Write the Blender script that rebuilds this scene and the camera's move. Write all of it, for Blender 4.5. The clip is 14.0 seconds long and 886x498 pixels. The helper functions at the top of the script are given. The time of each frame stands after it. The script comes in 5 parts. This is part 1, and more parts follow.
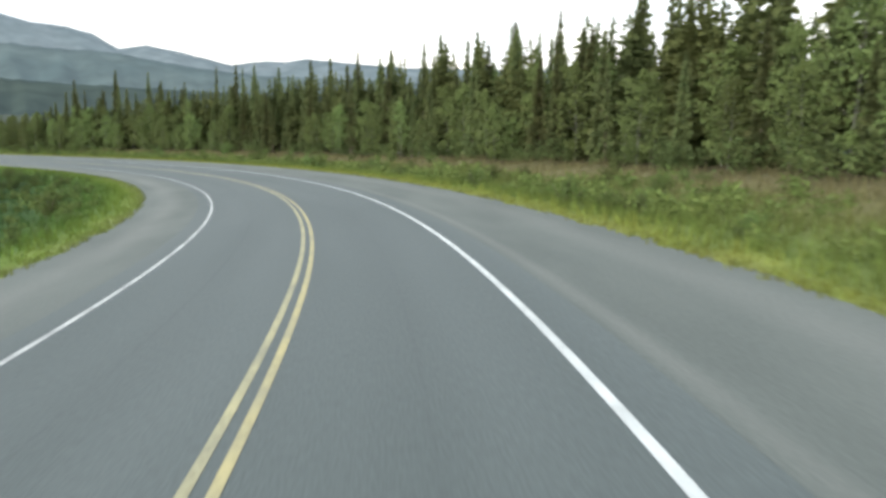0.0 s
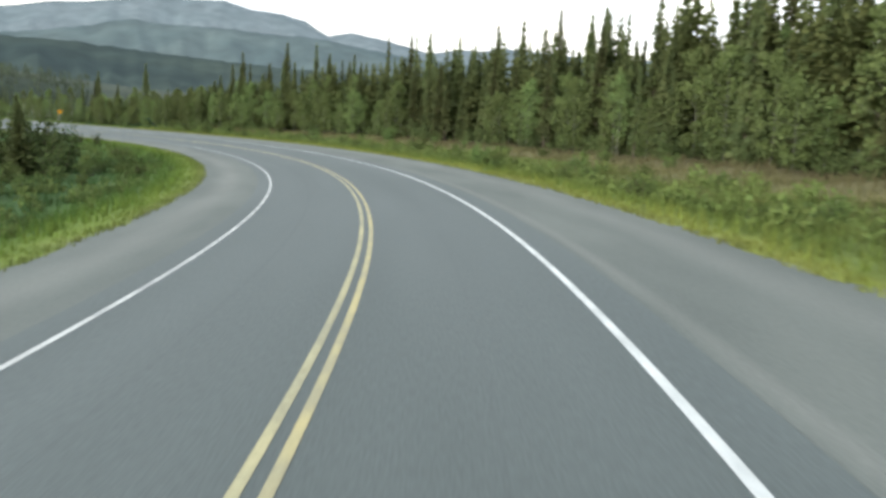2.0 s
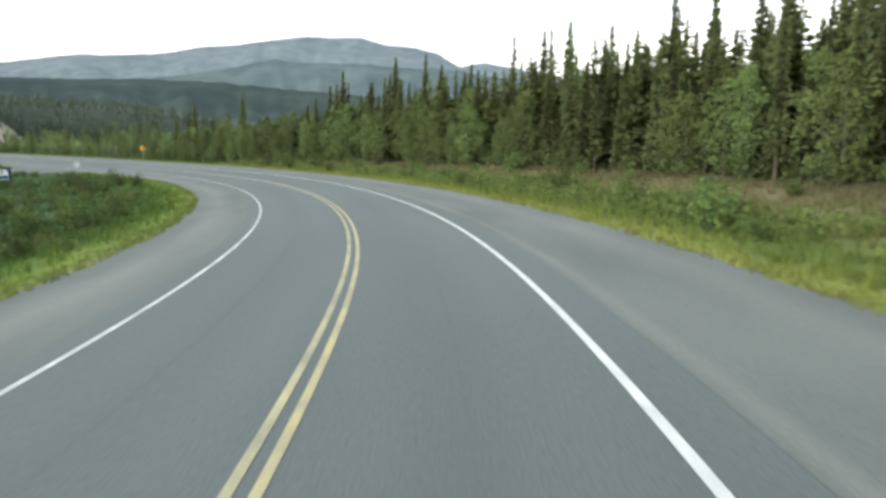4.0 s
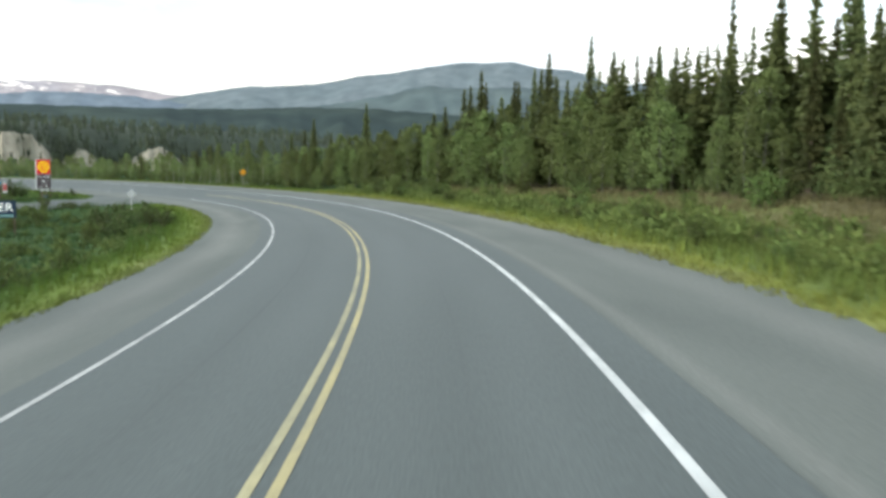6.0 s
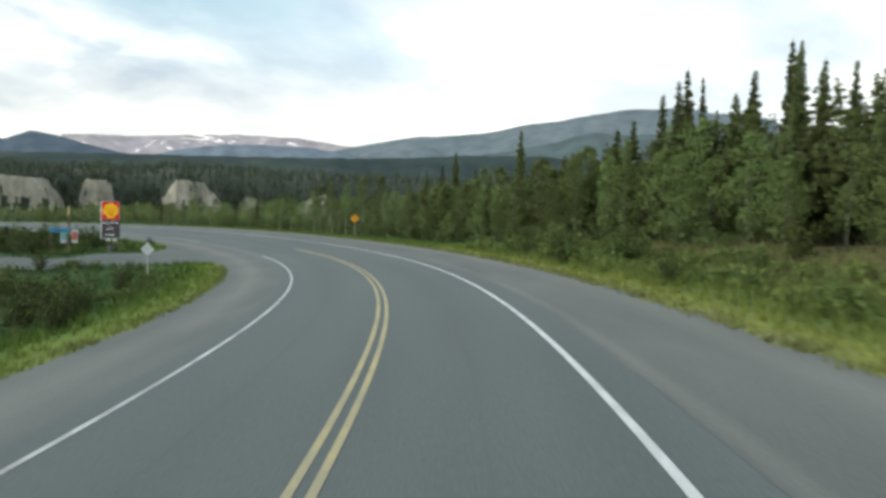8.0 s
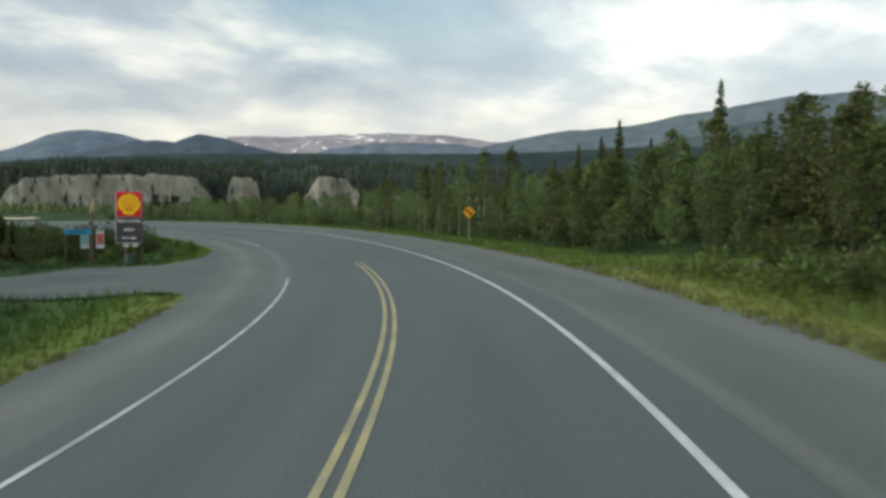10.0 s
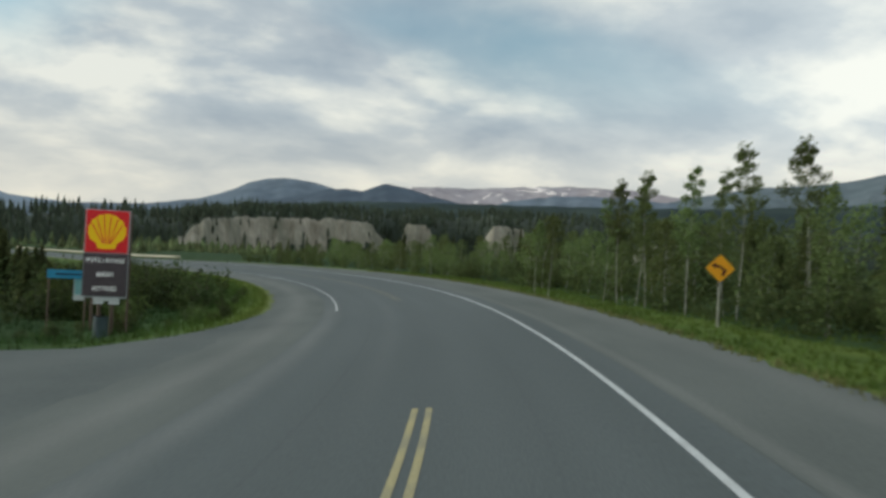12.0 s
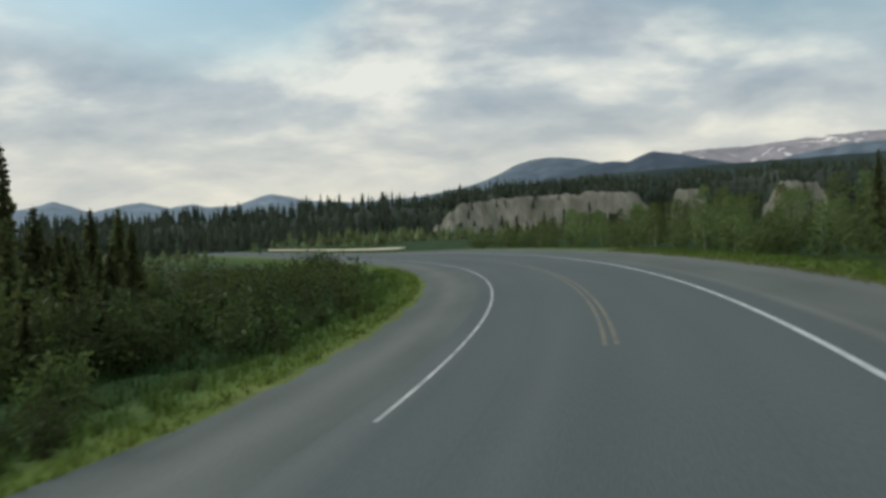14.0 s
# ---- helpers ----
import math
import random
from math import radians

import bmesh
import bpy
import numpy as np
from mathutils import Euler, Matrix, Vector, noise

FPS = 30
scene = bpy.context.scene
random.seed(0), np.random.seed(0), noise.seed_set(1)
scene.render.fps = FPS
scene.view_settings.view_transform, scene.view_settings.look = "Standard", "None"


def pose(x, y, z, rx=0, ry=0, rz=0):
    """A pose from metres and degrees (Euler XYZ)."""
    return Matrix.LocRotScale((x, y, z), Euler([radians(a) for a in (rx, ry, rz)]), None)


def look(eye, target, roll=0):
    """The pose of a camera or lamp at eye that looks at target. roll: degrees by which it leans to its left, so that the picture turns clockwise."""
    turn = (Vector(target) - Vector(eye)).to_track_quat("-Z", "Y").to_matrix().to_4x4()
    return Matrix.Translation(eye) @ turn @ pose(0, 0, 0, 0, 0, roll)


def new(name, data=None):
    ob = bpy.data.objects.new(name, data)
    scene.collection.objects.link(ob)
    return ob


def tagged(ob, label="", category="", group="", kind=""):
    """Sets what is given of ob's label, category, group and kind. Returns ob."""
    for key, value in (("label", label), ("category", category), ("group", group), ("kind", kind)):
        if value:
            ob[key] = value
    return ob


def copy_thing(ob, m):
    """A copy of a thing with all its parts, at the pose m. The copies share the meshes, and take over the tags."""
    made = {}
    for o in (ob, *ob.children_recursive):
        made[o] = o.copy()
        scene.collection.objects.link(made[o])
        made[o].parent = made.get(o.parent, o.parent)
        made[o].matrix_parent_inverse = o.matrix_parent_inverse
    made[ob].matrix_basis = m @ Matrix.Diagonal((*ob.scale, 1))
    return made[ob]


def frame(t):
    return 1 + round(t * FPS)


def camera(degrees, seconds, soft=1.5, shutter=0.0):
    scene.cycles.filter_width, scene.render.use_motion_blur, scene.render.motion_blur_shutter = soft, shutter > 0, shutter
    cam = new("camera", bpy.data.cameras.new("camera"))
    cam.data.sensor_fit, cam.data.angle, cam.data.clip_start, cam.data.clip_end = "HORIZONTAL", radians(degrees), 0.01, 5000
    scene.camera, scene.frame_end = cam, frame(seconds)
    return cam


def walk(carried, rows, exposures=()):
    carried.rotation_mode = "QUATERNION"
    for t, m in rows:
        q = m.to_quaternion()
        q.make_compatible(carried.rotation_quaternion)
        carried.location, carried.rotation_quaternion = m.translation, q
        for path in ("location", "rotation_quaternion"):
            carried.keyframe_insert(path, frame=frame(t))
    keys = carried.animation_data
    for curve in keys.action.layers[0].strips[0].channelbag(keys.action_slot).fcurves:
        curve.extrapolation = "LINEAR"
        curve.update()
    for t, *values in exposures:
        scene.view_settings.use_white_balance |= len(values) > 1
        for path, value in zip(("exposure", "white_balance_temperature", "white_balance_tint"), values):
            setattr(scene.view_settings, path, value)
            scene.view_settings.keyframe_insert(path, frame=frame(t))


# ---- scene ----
cam = camera(57.14, 14.0, soft=3.3, shutter=0.35)
PATH = [
    (0, pose(-0.043, -1.531, 2.658, 82.749, -0.828, -92.095)),
    (0.5, pose(6.892, -1.397, 2.620, 82.738, -1.236, -88.734)),
    (1, pose(14.099, -0.872, 2.575, 82.178, -3.745, -86.112)),
    (1.5, pose(21.292, -0.199, 2.539, 82.056, -3.607, -82.919)),
    (2, pose(28.188, 0.767, 2.501, 81.690, -3.096, -78.813)),
    (2.5, pose(35.540, 2.072, 2.464, 81.814, -3.162, -75.586)),
    (3, pose(42.745, 3.570, 2.444, 82.771, -2.433, -75.028)),
    (3.7, pose(52.915, 6.396, 2.389, 83.139, -1.680, -71.212)),
    (4.3, pose(61.567, 9.338, 2.343, 83.454, -1.034, -68.119)),
    (4.9, pose(70.103, 12.728, 2.296, 83.767, -0.387, -65.021)),
    (5.5, pose(78.460, 16.553, 2.250, 84.079, 0.261, -61.875)),
    (6, pose(85.186, 20.140, 2.211, 84.719, -0.813, -58.967)),
    (6.5, pose(92.328, 24.266, 2.183, 87.102, -0.147, -57.341)),
    (7, pose(98.889, 28.462, 2.151, 86.396, 1.811, -53.975)),
    (7.5, pose(105.472, 33.163, 2.114, 87.059, -0.342, -51.697)),
    (8, pose(111.780, 38.024, 2.082, 87.923, -1.031, -47.460)),
    (8.5, pose(117.840, 43.105, 2.088, 88.717, -1.035, -42.927)),
    (9.2, pose(125.513, 50.443, 2.013, 88.119, -0.805, -40.371)),
    (9.8, pose(131.734, 57.082, 1.950, 87.607, -0.608, -37.967)),
    (10.4, pose(137.532, 64.012, 1.886, 87.094, -0.412, -35.267)),
    (11, pose(142.830, 71.184, 1.822, 86.582, -0.216, -32.412)),
    (11.5, pose(146.950, 77.474, 1.824, 89.746, -1.227, -28.855)),
    (12, pose(150.664, 83.857, 1.820, 90.829, -2.855, -24.570)),
    (12.5, pose(154.143, 90.238, 1.839, 89.862, -0.672, -22.226)),
    (13, pose(157.589, 97.050, 1.855, 89.478, 0.989, -19.199)),
    (13.5, pose(160.567, 104.175, 1.856, 90.341, 0.283, -10.915)),
    (14, pose(163.168, 111.566, 1.812, 89.095, 2.037, -5.657)),
]
walk(cam, PATH, exposures=[
    (0.0, 1.07, 6460, 1), (3.0, 1.07, 6460, 1), (5.5, 1.0, 6440, 0), (7.0, 0.72, 6400, -2), (8.5, 0.36, 6420, -2), (11.0, -0.16, 6400, -3),
    (12.5, -0.24, 6420, -3), (14.0, -0.25, 6420, -3)])

# ---- sky and light ----
world = bpy.data.worlds.new("sky")
scene.world = world
world.use_nodes = True
SUN_AZ, SUN_EL = 150.0, 13.0     # degrees; the sun stands behind cloud


def build_sky():
    nt = world.node_tree
    nt.nodes.clear()
    n, l = nt.nodes.new, nt.links.new
    out, bg = n("ShaderNodeOutputWorld"), n("ShaderNodeBackground")
    sky = n("ShaderNodeTexSky")
    sky.sky_type, sky.sun_disc = "NISHITA", False
    sky.sun_elevation, sky.sun_rotation = radians(SUN_EL), radians(90 - SUN_AZ)
    tc, sep = n("ShaderNodeTexCoord"), n("ShaderNodeSeparateXYZ")
    l(tc.outputs["Generated"], sep.inputs[0])
    zc = n("ShaderNodeMath"); zc.operation = "MAXIMUM"; zc.inputs[1].default_value = 0.0
    l(sep.outputs[2], zc.inputs[0])
    za = n("ShaderNodeMath"); za.operation = "ADD"; za.inputs[1].default_value = 0.28
    l(zc.outputs[0], za.inputs[0])
    dv = n("ShaderNodeVectorMath"); dv.operation = "DIVIDE"
    l(tc.outputs["Generated"], dv.inputs[0])
    cmb = n("ShaderNodeCombineXYZ")
    for i in range(3):
        l(za.outputs[0], cmb.inputs[i])
    l(cmb.outputs[0], dv.inputs[1])
    mp = n("ShaderNodeMapping")
    mp.inputs["Rotation"].default_value = (0, 0, radians(25))
    mp.inputs["Scale"].default_value = (1.75, 2.0, 0.0)
    l(dv.outputs[0], mp.inputs[0])
    big = n("ShaderNodeTexNoise")
    big.inputs["Scale"].default_value, big.inputs["Detail"].default_value = 0.95, 9.0
    big.inputs["Roughness"].default_value, big.inputs["Distortion"].default_value = 0.55, 0.15
    l(mp.outputs[0], big.inputs[0])
    shade = n("ShaderNodeValToRGB")        # underside of the cloud deck: grey to white
    e = shade.color_ramp.elements
    e[0].position, e[0].color = 0.38, (0.42, 0.47, 0.575, 1)
    e[1].position, e[1].color = 0.61, (1.0, 0.945, 0.925, 1)
    m = e.new(0.50); m.color = (0.595, 0.62, 0.70, 1)
    l(big.outputs[0], shade.inputs[0])
    gaps = n("ShaderNodeTexNoise")         # thin places where blue shows
    gaps.inputs["Scale"].default_value, gaps.inputs["Detail"].default_value = 0.8, 4.0
    mp2 = n("ShaderNodeMapping"); mp2.inputs["Location"].default_value = (3.7, 1.9, 0); mp2.inputs["Scale"].default_value = (0.7, 1.3, 0)
    l(dv.outputs[0], mp2.inputs[0]); l(mp2.outputs[0], gaps.inputs[0])
    gr = n("ShaderNodeMapRange"); gr.inputs[1].default_value, gr.inputs[2].default_value = 0.49, 0.64
    open_to = n("ShaderNodeVectorMath"); open_to.operation = "DOT_PRODUCT"      # the deck breaks up high beyond the river
    open_to.inputs[1].default_value = (math.cos(radians(106)) * 0.9, math.sin(radians(106)) * 0.9, 0.436)
    l(tc.outputs["Generated"], open_to.inputs[0])
    break_up = n("ShaderNodeMapRange"); break_up.interpolation_type = "SMOOTHSTEP"
    break_up.inputs[1].default_value, break_up.inputs[2].default_value, break_up.inputs[4].default_value = 0.92, 0.99, 0.26
    l(open_to.outputs["Value"], break_up.inputs[0])
    both = n("ShaderNodeMath"); both.operation = "ADD"
    l(gaps.outputs[0], both.inputs[0]); l(break_up.outputs[0], both.inputs[1]); l(both.outputs[0], gr.inputs[0])
    sc = n("ShaderNodeVectorMath"); sc.operation = "SCALE"; sc.inputs["Scale"].default_value = 0.19
    l(sky.outputs[0], sc.inputs[0])
    mix = n("ShaderNodeMix"); mix.data_type = "RGBA"
    high = n("ShaderNodeMapRange"); high.interpolation_type = "SMOOTHSTEP"      # the gaps open overhead, not over the horizon
    high.inputs[1].default_value, high.inputs[2].default_value = 0.14, 0.30
    l(sep.outputs[2], high.inputs[0])
    gap = n("ShaderNodeMath"); gap.operation = "MULTIPLY"
    l(gr.outputs[0], gap.inputs[0]); l(high.outputs[0], gap.inputs[1])
    l(gap.outputs[0], mix.inputs["Factor"]); l(shade.outputs[0], mix.inputs["A"]); l(sc.outputs[0], mix.inputs["B"])
    # thinner, brighter cloud low down and over the broad mountain
    dot = n("ShaderNodeVectorMath"); dot.operation = "DOT_PRODUCT"
    dot.inputs[1].default_value = (math.cos(radians(15)), math.sin(radians(15)), 0.2)
    l(tc.outputs["Generated"], dot.inputs[0])
    glow = n("ShaderNodeMapRange"); glow.interpolation_type = "SMOOTHSTEP"
    glow.inputs[1].default_value, glow.inputs[2].default_value, glow.inputs[3].default_value, glow.inputs[4].default_value = 0.66, 1.0, 0.0, 1.0
    l(dot.outputs["Value"], glow.inputs[0])
    g2 = n("ShaderNodeMix"); g2.data_type = "RGBA"; g2.blend_type = "ADD"
    g2.inputs["B"].default_value = (0.20, 0.19, 0.185, 1)
    l(glow.outputs[0], g2.inputs["Factor"]); l(mix.outputs["Result"], g2.inputs["A"])
    low = n("ShaderNodeMapRange"); low.interpolation_type = "SMOOTHSTEP"
    low.inputs[1].default_value, low.inputs[2].default_value, low.inputs[3].default_value, low.inputs[4].default_value = 0.03, 0.20, 1.5, 0.0
    l(sep.outputs[2], low.inputs[0])
    lowf = n("ShaderNodeMath"); lowf.operation = "MULTIPLY"
    l(low.outputs[0], lowf.inputs[0]); l(big.outputs[0], lowf.inputs[1])
    g3 = n("ShaderNodeMix"); g3.data_type = "RGBA"
    g3.inputs["B"].default_value = (1.04, 0.915, 0.81, 1)
    l(lowf.outputs[0], g3.inputs["Factor"]); l(g2.outputs["Result"], g3.inputs["A"])
    l(g3.outputs["Result"], bg.inputs[0])
    bg.inputs[1].default_value = 1.0
    l(bg.outputs[0], out.inputs[0])


build_sky()
sun = new("sun", bpy.data.lights.new("sun", "SUN"))
sun.data.energy, sun.data.angle, sun.data.color = 2.0, radians(24), (1.0, 0.95, 0.89)
sun.matrix_world = look((0, 0, 50), (-math.cos(radians(SUN_AZ)) * 100, -math.sin(radians(SUN_AZ)) * 100, 50 - 100 * math.tan(radians(SUN_EL))))


# ---- materials ----
def material(name, colour, rough=0.8, metal=0.0, vary=0.25, scale=3.0, fine=40.0, bump=0.0, second=None, coords="Object",
             per_object=0.0, stretch=(1, 1, 1), translucent=0.0, island=0.0, specular=0.3):
    """A surface with broad stains and fine grain; second: the colour of the stains."""
    m = bpy.data.materials.new(name)
    m.use_nodes = True
    nt = m.node_tree
    n, l = nt.nodes.new, nt.links.new
    b = nt.nodes["Principled BSDF"]
    b.inputs["Roughness"].default_value, b.inputs["Metallic"].default_value = rough, metal
    b.inputs["Specular IOR Level"].default_value = specular
    tc, mp = n("ShaderNodeTexCoord"), n("ShaderNodeMapping")
    mp.inputs["Scale"].default_value = stretch
    l(tc.outputs[coords], mp.inputs[0])
    big, small = n("ShaderNodeTexNoise"), n("ShaderNodeTexNoise")
    big.inputs["Scale"].default_value, big.inputs["Detail"].default_value = scale, 5
    small.inputs["Scale"].default_value, small.inputs["Detail"].default_value = fine, 3
    l(mp.outputs[0], big.inputs[0]); l(mp.outputs[0], small.inputs[0])
    c2 = second or tuple(c * (1 - vary) for c in colour)
    mr = n("ShaderNodeMapRange"); mr.inputs[1].default_value, mr.inputs[2].default_value = 0.35, 0.65
    l(big.outputs[0], mr.inputs[0])
    mix = n("ShaderNodeMix"); mix.data_type = "RGBA"
    mix.inputs["A"].default_value, mix.inputs["B"].default_value = (*colour, 1), (*c2, 1)
    l(mr.outputs[0], mix.inputs["Factor"])
    hsv = n("ShaderNodeHueSaturation")
    l(mix.outputs["Result"], hsv.inputs["Color"])
    val = n("ShaderNodeMapRange"); val.inputs[1].default_value, val.inputs[2].default_value = 0.3, 0.7
    val.inputs[3].default_value, val.inputs[4].default_value = 1 - vary, 1 + vary
    l(small.outputs[0], val.inputs[0])
    last = val.outputs[0]
    for on, kind, sock in ((per_object, "ShaderNodeObjectInfo", "Random"), (island, "ShaderNodeNewGeometry", "Random Per Island")):
        if on:
            oi = n(kind)
            r = n("ShaderNodeMapRange"); r.inputs[3].default_value, r.inputs[4].default_value = 1 - on, 1 + on
            l(oi.outputs[sock], r.inputs[0])
            mu = n("ShaderNodeMath"); mu.operation = "MULTIPLY"
            l(last, mu.inputs[0]); l(r.outputs[0], mu.inputs[1])
            last = mu.outputs[0]
            h = n("ShaderNodeMapRange"); h.inputs[3].default_value, h.inputs[4].default_value = 0.5 - on * 0.06, 0.5 + on * 0.05
            l(oi.outputs[sock], h.inputs[0]); l(h.outputs[0], hsv.inputs["Hue"])
    l(last, hsv.inputs["Value"])
    l(hsv.outputs[0], b.inputs["Base Color"])
    if bump:
        bp = n("ShaderNodeBump"); bp.inputs["Strength"].default_value, bp.inputs["Distance"].default_value = bump, 0.02
        l(small.outputs[0], bp.inputs["Height"]); l(bp.outputs[0], b.inputs["Normal"])
    if translucent:
        tr, ms = n("ShaderNodeBsdfTranslucent"), n("ShaderNodeMixShader")
        l(hsv.outputs[0], tr.inputs[0])
        ms.inputs[0].default_value = translucent
        l(b.outputs[0], ms.inputs[1]); l(tr.outputs[0], ms.inputs[2])
        l(ms.outputs[0], nt.nodes["Material Output"].inputs[0])
    return m


def banded(name, stops, attribute="side", rough=0.95, vary=0.3, scale=0.5, fine=9.0, bump=0.6, wobble=1.5, dist=0.06, island=0.0, translucent=0.0):
    """A ground cover whose colour changes with the distance from the road's middle line."""
    m = material(name, (0.5, 0.5, 0.5), rough, vary=vary, scale=scale, fine=fine, bump=bump, island=island, translucent=translucent, specular=0.1)
    nt = m.node_tree
    n, l = nt.nodes.new, nt.links.new
    at = n("ShaderNodeAttribute"); at.attribute_name = attribute
    no, tc = n("ShaderNodeTexNoise"), n("ShaderNodeTexCoord")
    no.inputs["Scale"].default_value, no.inputs["Detail"].default_value = 0.35, 4
    l(tc.outputs["Object"], no.inputs[0])
    wob = n("ShaderNodeMath"); wob.operation = "MULTIPLY_ADD"; wob.inputs[1].default_value, wob.inputs[2].default_value = wobble * 2, -wobble
    l(no.outputs[0], wob.inputs[0])
    ad = n("ShaderNodeMath"); ad.operation = "ADD"
    l(at.outputs["Fac"], ad.inputs[0]); l(wob.outputs[0], ad.inputs[1])
    lo, hi = stops[0][0], stops[-1][0]
    mr = n("ShaderNodeMapRange"); mr.inputs[1].default_value, mr.inputs[2].default_value = lo, hi
    l(ad.outputs[0], mr.inputs[0])
    ramp = n("ShaderNodeValToRGB")
    e = ramp.color_ramp.elements
    e[0].color, e[1].color = (*stops[0][1], 1), (*stops[-1][1], 1)
    for pos, col in stops[1:-1]:
        e.new((pos - lo) / (hi - lo)).color = (*col, 1)
    l(mr.outputs[0], ramp.inputs[0])
    mix = next(x for x in nt.nodes if x.bl_idname == "ShaderNodeMix")
    dark = n("ShaderNodeMix"); dark.data_type = "RGBA"; dark.blend_type = "MULTIPLY"; dark.inputs["Factor"].default_value = 1.0
    dark.inputs["B"].default_value = (0.72, 0.74, 0.7, 1)
    l(ramp.outputs[0], mix.inputs["A"]); l(ramp.outputs[0], dark.inputs["A"]); l(dark.outputs["Result"], mix.inputs["B"])
    return m


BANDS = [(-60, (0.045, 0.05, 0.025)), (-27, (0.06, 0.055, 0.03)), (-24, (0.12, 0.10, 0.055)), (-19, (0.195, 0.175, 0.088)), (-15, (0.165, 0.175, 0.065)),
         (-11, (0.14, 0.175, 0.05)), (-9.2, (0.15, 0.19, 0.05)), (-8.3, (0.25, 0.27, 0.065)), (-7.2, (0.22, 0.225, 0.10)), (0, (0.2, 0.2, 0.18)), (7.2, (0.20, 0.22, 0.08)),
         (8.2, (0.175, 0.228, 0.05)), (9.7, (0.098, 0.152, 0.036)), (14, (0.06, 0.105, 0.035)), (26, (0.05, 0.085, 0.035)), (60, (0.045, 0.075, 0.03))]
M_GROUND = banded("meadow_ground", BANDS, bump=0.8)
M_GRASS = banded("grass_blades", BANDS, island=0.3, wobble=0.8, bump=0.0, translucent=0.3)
M_GRAVEL = material("packed_gravel", (0.130, 0.143, 0.134), 0.95, second=(0.104, 0.116, 0.110), vary=0.12, scale=0.22, fine=14, bump=0.25)
M_SHOULDER = material("gravel_shoulder", (0.150, 0.161, 0.148), 0.95, second=(0.120, 0.131, 0.121), vary=0.12, scale=0.5, fine=26, bump=0.25, coords="UV", stretch=(0.25, 1, 1))


def loose_gravel(m, bands, colour=(0.27, 0.265, 0.245), stretch=None):
    """Ridges of loose gravel or dust along the road: (side, half width, strength); stretch: from and to along the road."""
    nt = m.node_tree
    n, l = nt.nodes.new, nt.links.new
    tc, sep, mp, no = n("ShaderNodeTexCoord"), n("ShaderNodeSeparateXYZ"), n("ShaderNodeMapping"), n("ShaderNodeTexNoise")
    l(tc.outputs["UV"], sep.inputs[0])
    mp.inputs["Scale"].default_value = (0.15, 0.8, 1)
    l(tc.outputs["UV"], mp.inputs[0]); l(mp.outputs[0], no.inputs[0])
    no.inputs["Scale"].default_value, no.inputs["Detail"].default_value = 0.8, 5
    hsv = next(x for x in nt.nodes if x.bl_idname == "ShaderNodeHueSaturation")
    for side, half, strength in bands:
        d = n("ShaderNodeMath"); d.operation = "SUBTRACT"; d.inputs[1].default_value = side
        l(sep.outputs[1], d.inputs[0])
        ab = n("ShaderNodeMath"); ab.operation = "ABSOLUTE"
        l(d.outputs[0], ab.inputs[0])
        mr = n("ShaderNodeMapRange"); mr.interpolation_type = "SMOOTHSTEP"
        mr.inputs[1].default_value, mr.inputs[2].default_value, mr.inputs[3].default_value, mr.inputs[4].default_value = 0.0, half, strength, 0.0
        l(ab.outputs[0], mr.inputs[0])
        mu = n("ShaderNodeMath"); mu.operation = "MULTIPLY_ADD"; mu.inputs[2].default_value = 0.0
        l(mr.outputs[0], mu.inputs[0]); l(no.outputs[0], mu.inputs[1])
        if stretch:
            mid, reach = (stretch[0] + stretch[1]) / 2, (stretch[1] - stretch[0]) / 2
            d2 = n("ShaderNodeMath"); d2.operation = "SUBTRACT"; d2.inputs[1].default_value = mid
            l(sep.outputs[0], d2.inputs[0])
            a2 = n("ShaderNodeMath"); a2.operation = "ABSOLUTE"
            l(d2.outputs[0], a2.inputs[0])
            w2 = n("ShaderNodeMapRange"); w2.inputs[1].default_value, w2.inputs[2].default_value, w2.inputs[3].default_value, w2.inputs[4].default_value = reach * 0.6, reach, 1.0, 0.0
            l(a2.outputs[0], w2.inputs[0])
            m3 = n("ShaderNodeMath"); m3.operation = "MULTIPLY"
            l(mu.outputs[0], m3.inputs[0]); l(w2.outputs[0], m3.inputs[1])
            mu = m3
        src = hsv.inputs["Color"].links[0].from_socket
        mx = n("ShaderNodeMix"); mx.data_type = "RGBA"; mx.inputs["B"].default_value = (*colour, 1)
        l(mu.outputs[0], mx.inputs["Factor"]); l(src, mx.inputs["A"]); l(mx.outputs["Result"], hsv.inputs["Color"])


loose_gravel(M_SHOULDER, ((-4.62, 0.25, 0.45), (5.9, 1.0, 0.5), (-6.9, 0.8, 0.4)))
M_ROCK = material("silt_cliff", (0.42, 0.375, 0.30), 0.95, second=(0.24, 0.23, 0.175), vary=0.25, scale=0.05, fine=0.35, bump=0.5, stretch=(1, 1, 0.35))
M_SPRUCE = material("spruce_needles", (0.105, 0.128, 0.056), 0.8, second=(0.145, 0.158, 0.064), vary=0.3, scale=0.6, fine=6, per_object=0.35, translucent=0.45, specular=0.15)
M_ASPEN = material("aspen_leaves", (0.158, 0.200, 0.070), 0.7, second=(0.130, 0.166, 0.060), vary=0.3, scale=0.8, fine=5, per_object=0.35, translucent=0.35, specular=0.15)
M_WILLOW = material("willow_leaves", (0.120, 0.160, 0.048), 0.7, second=(0.082, 0.112, 0.038), vary=0.35, scale=1.0, fine=7, per_object=0.4, translucent=0.35, specular=0.15)
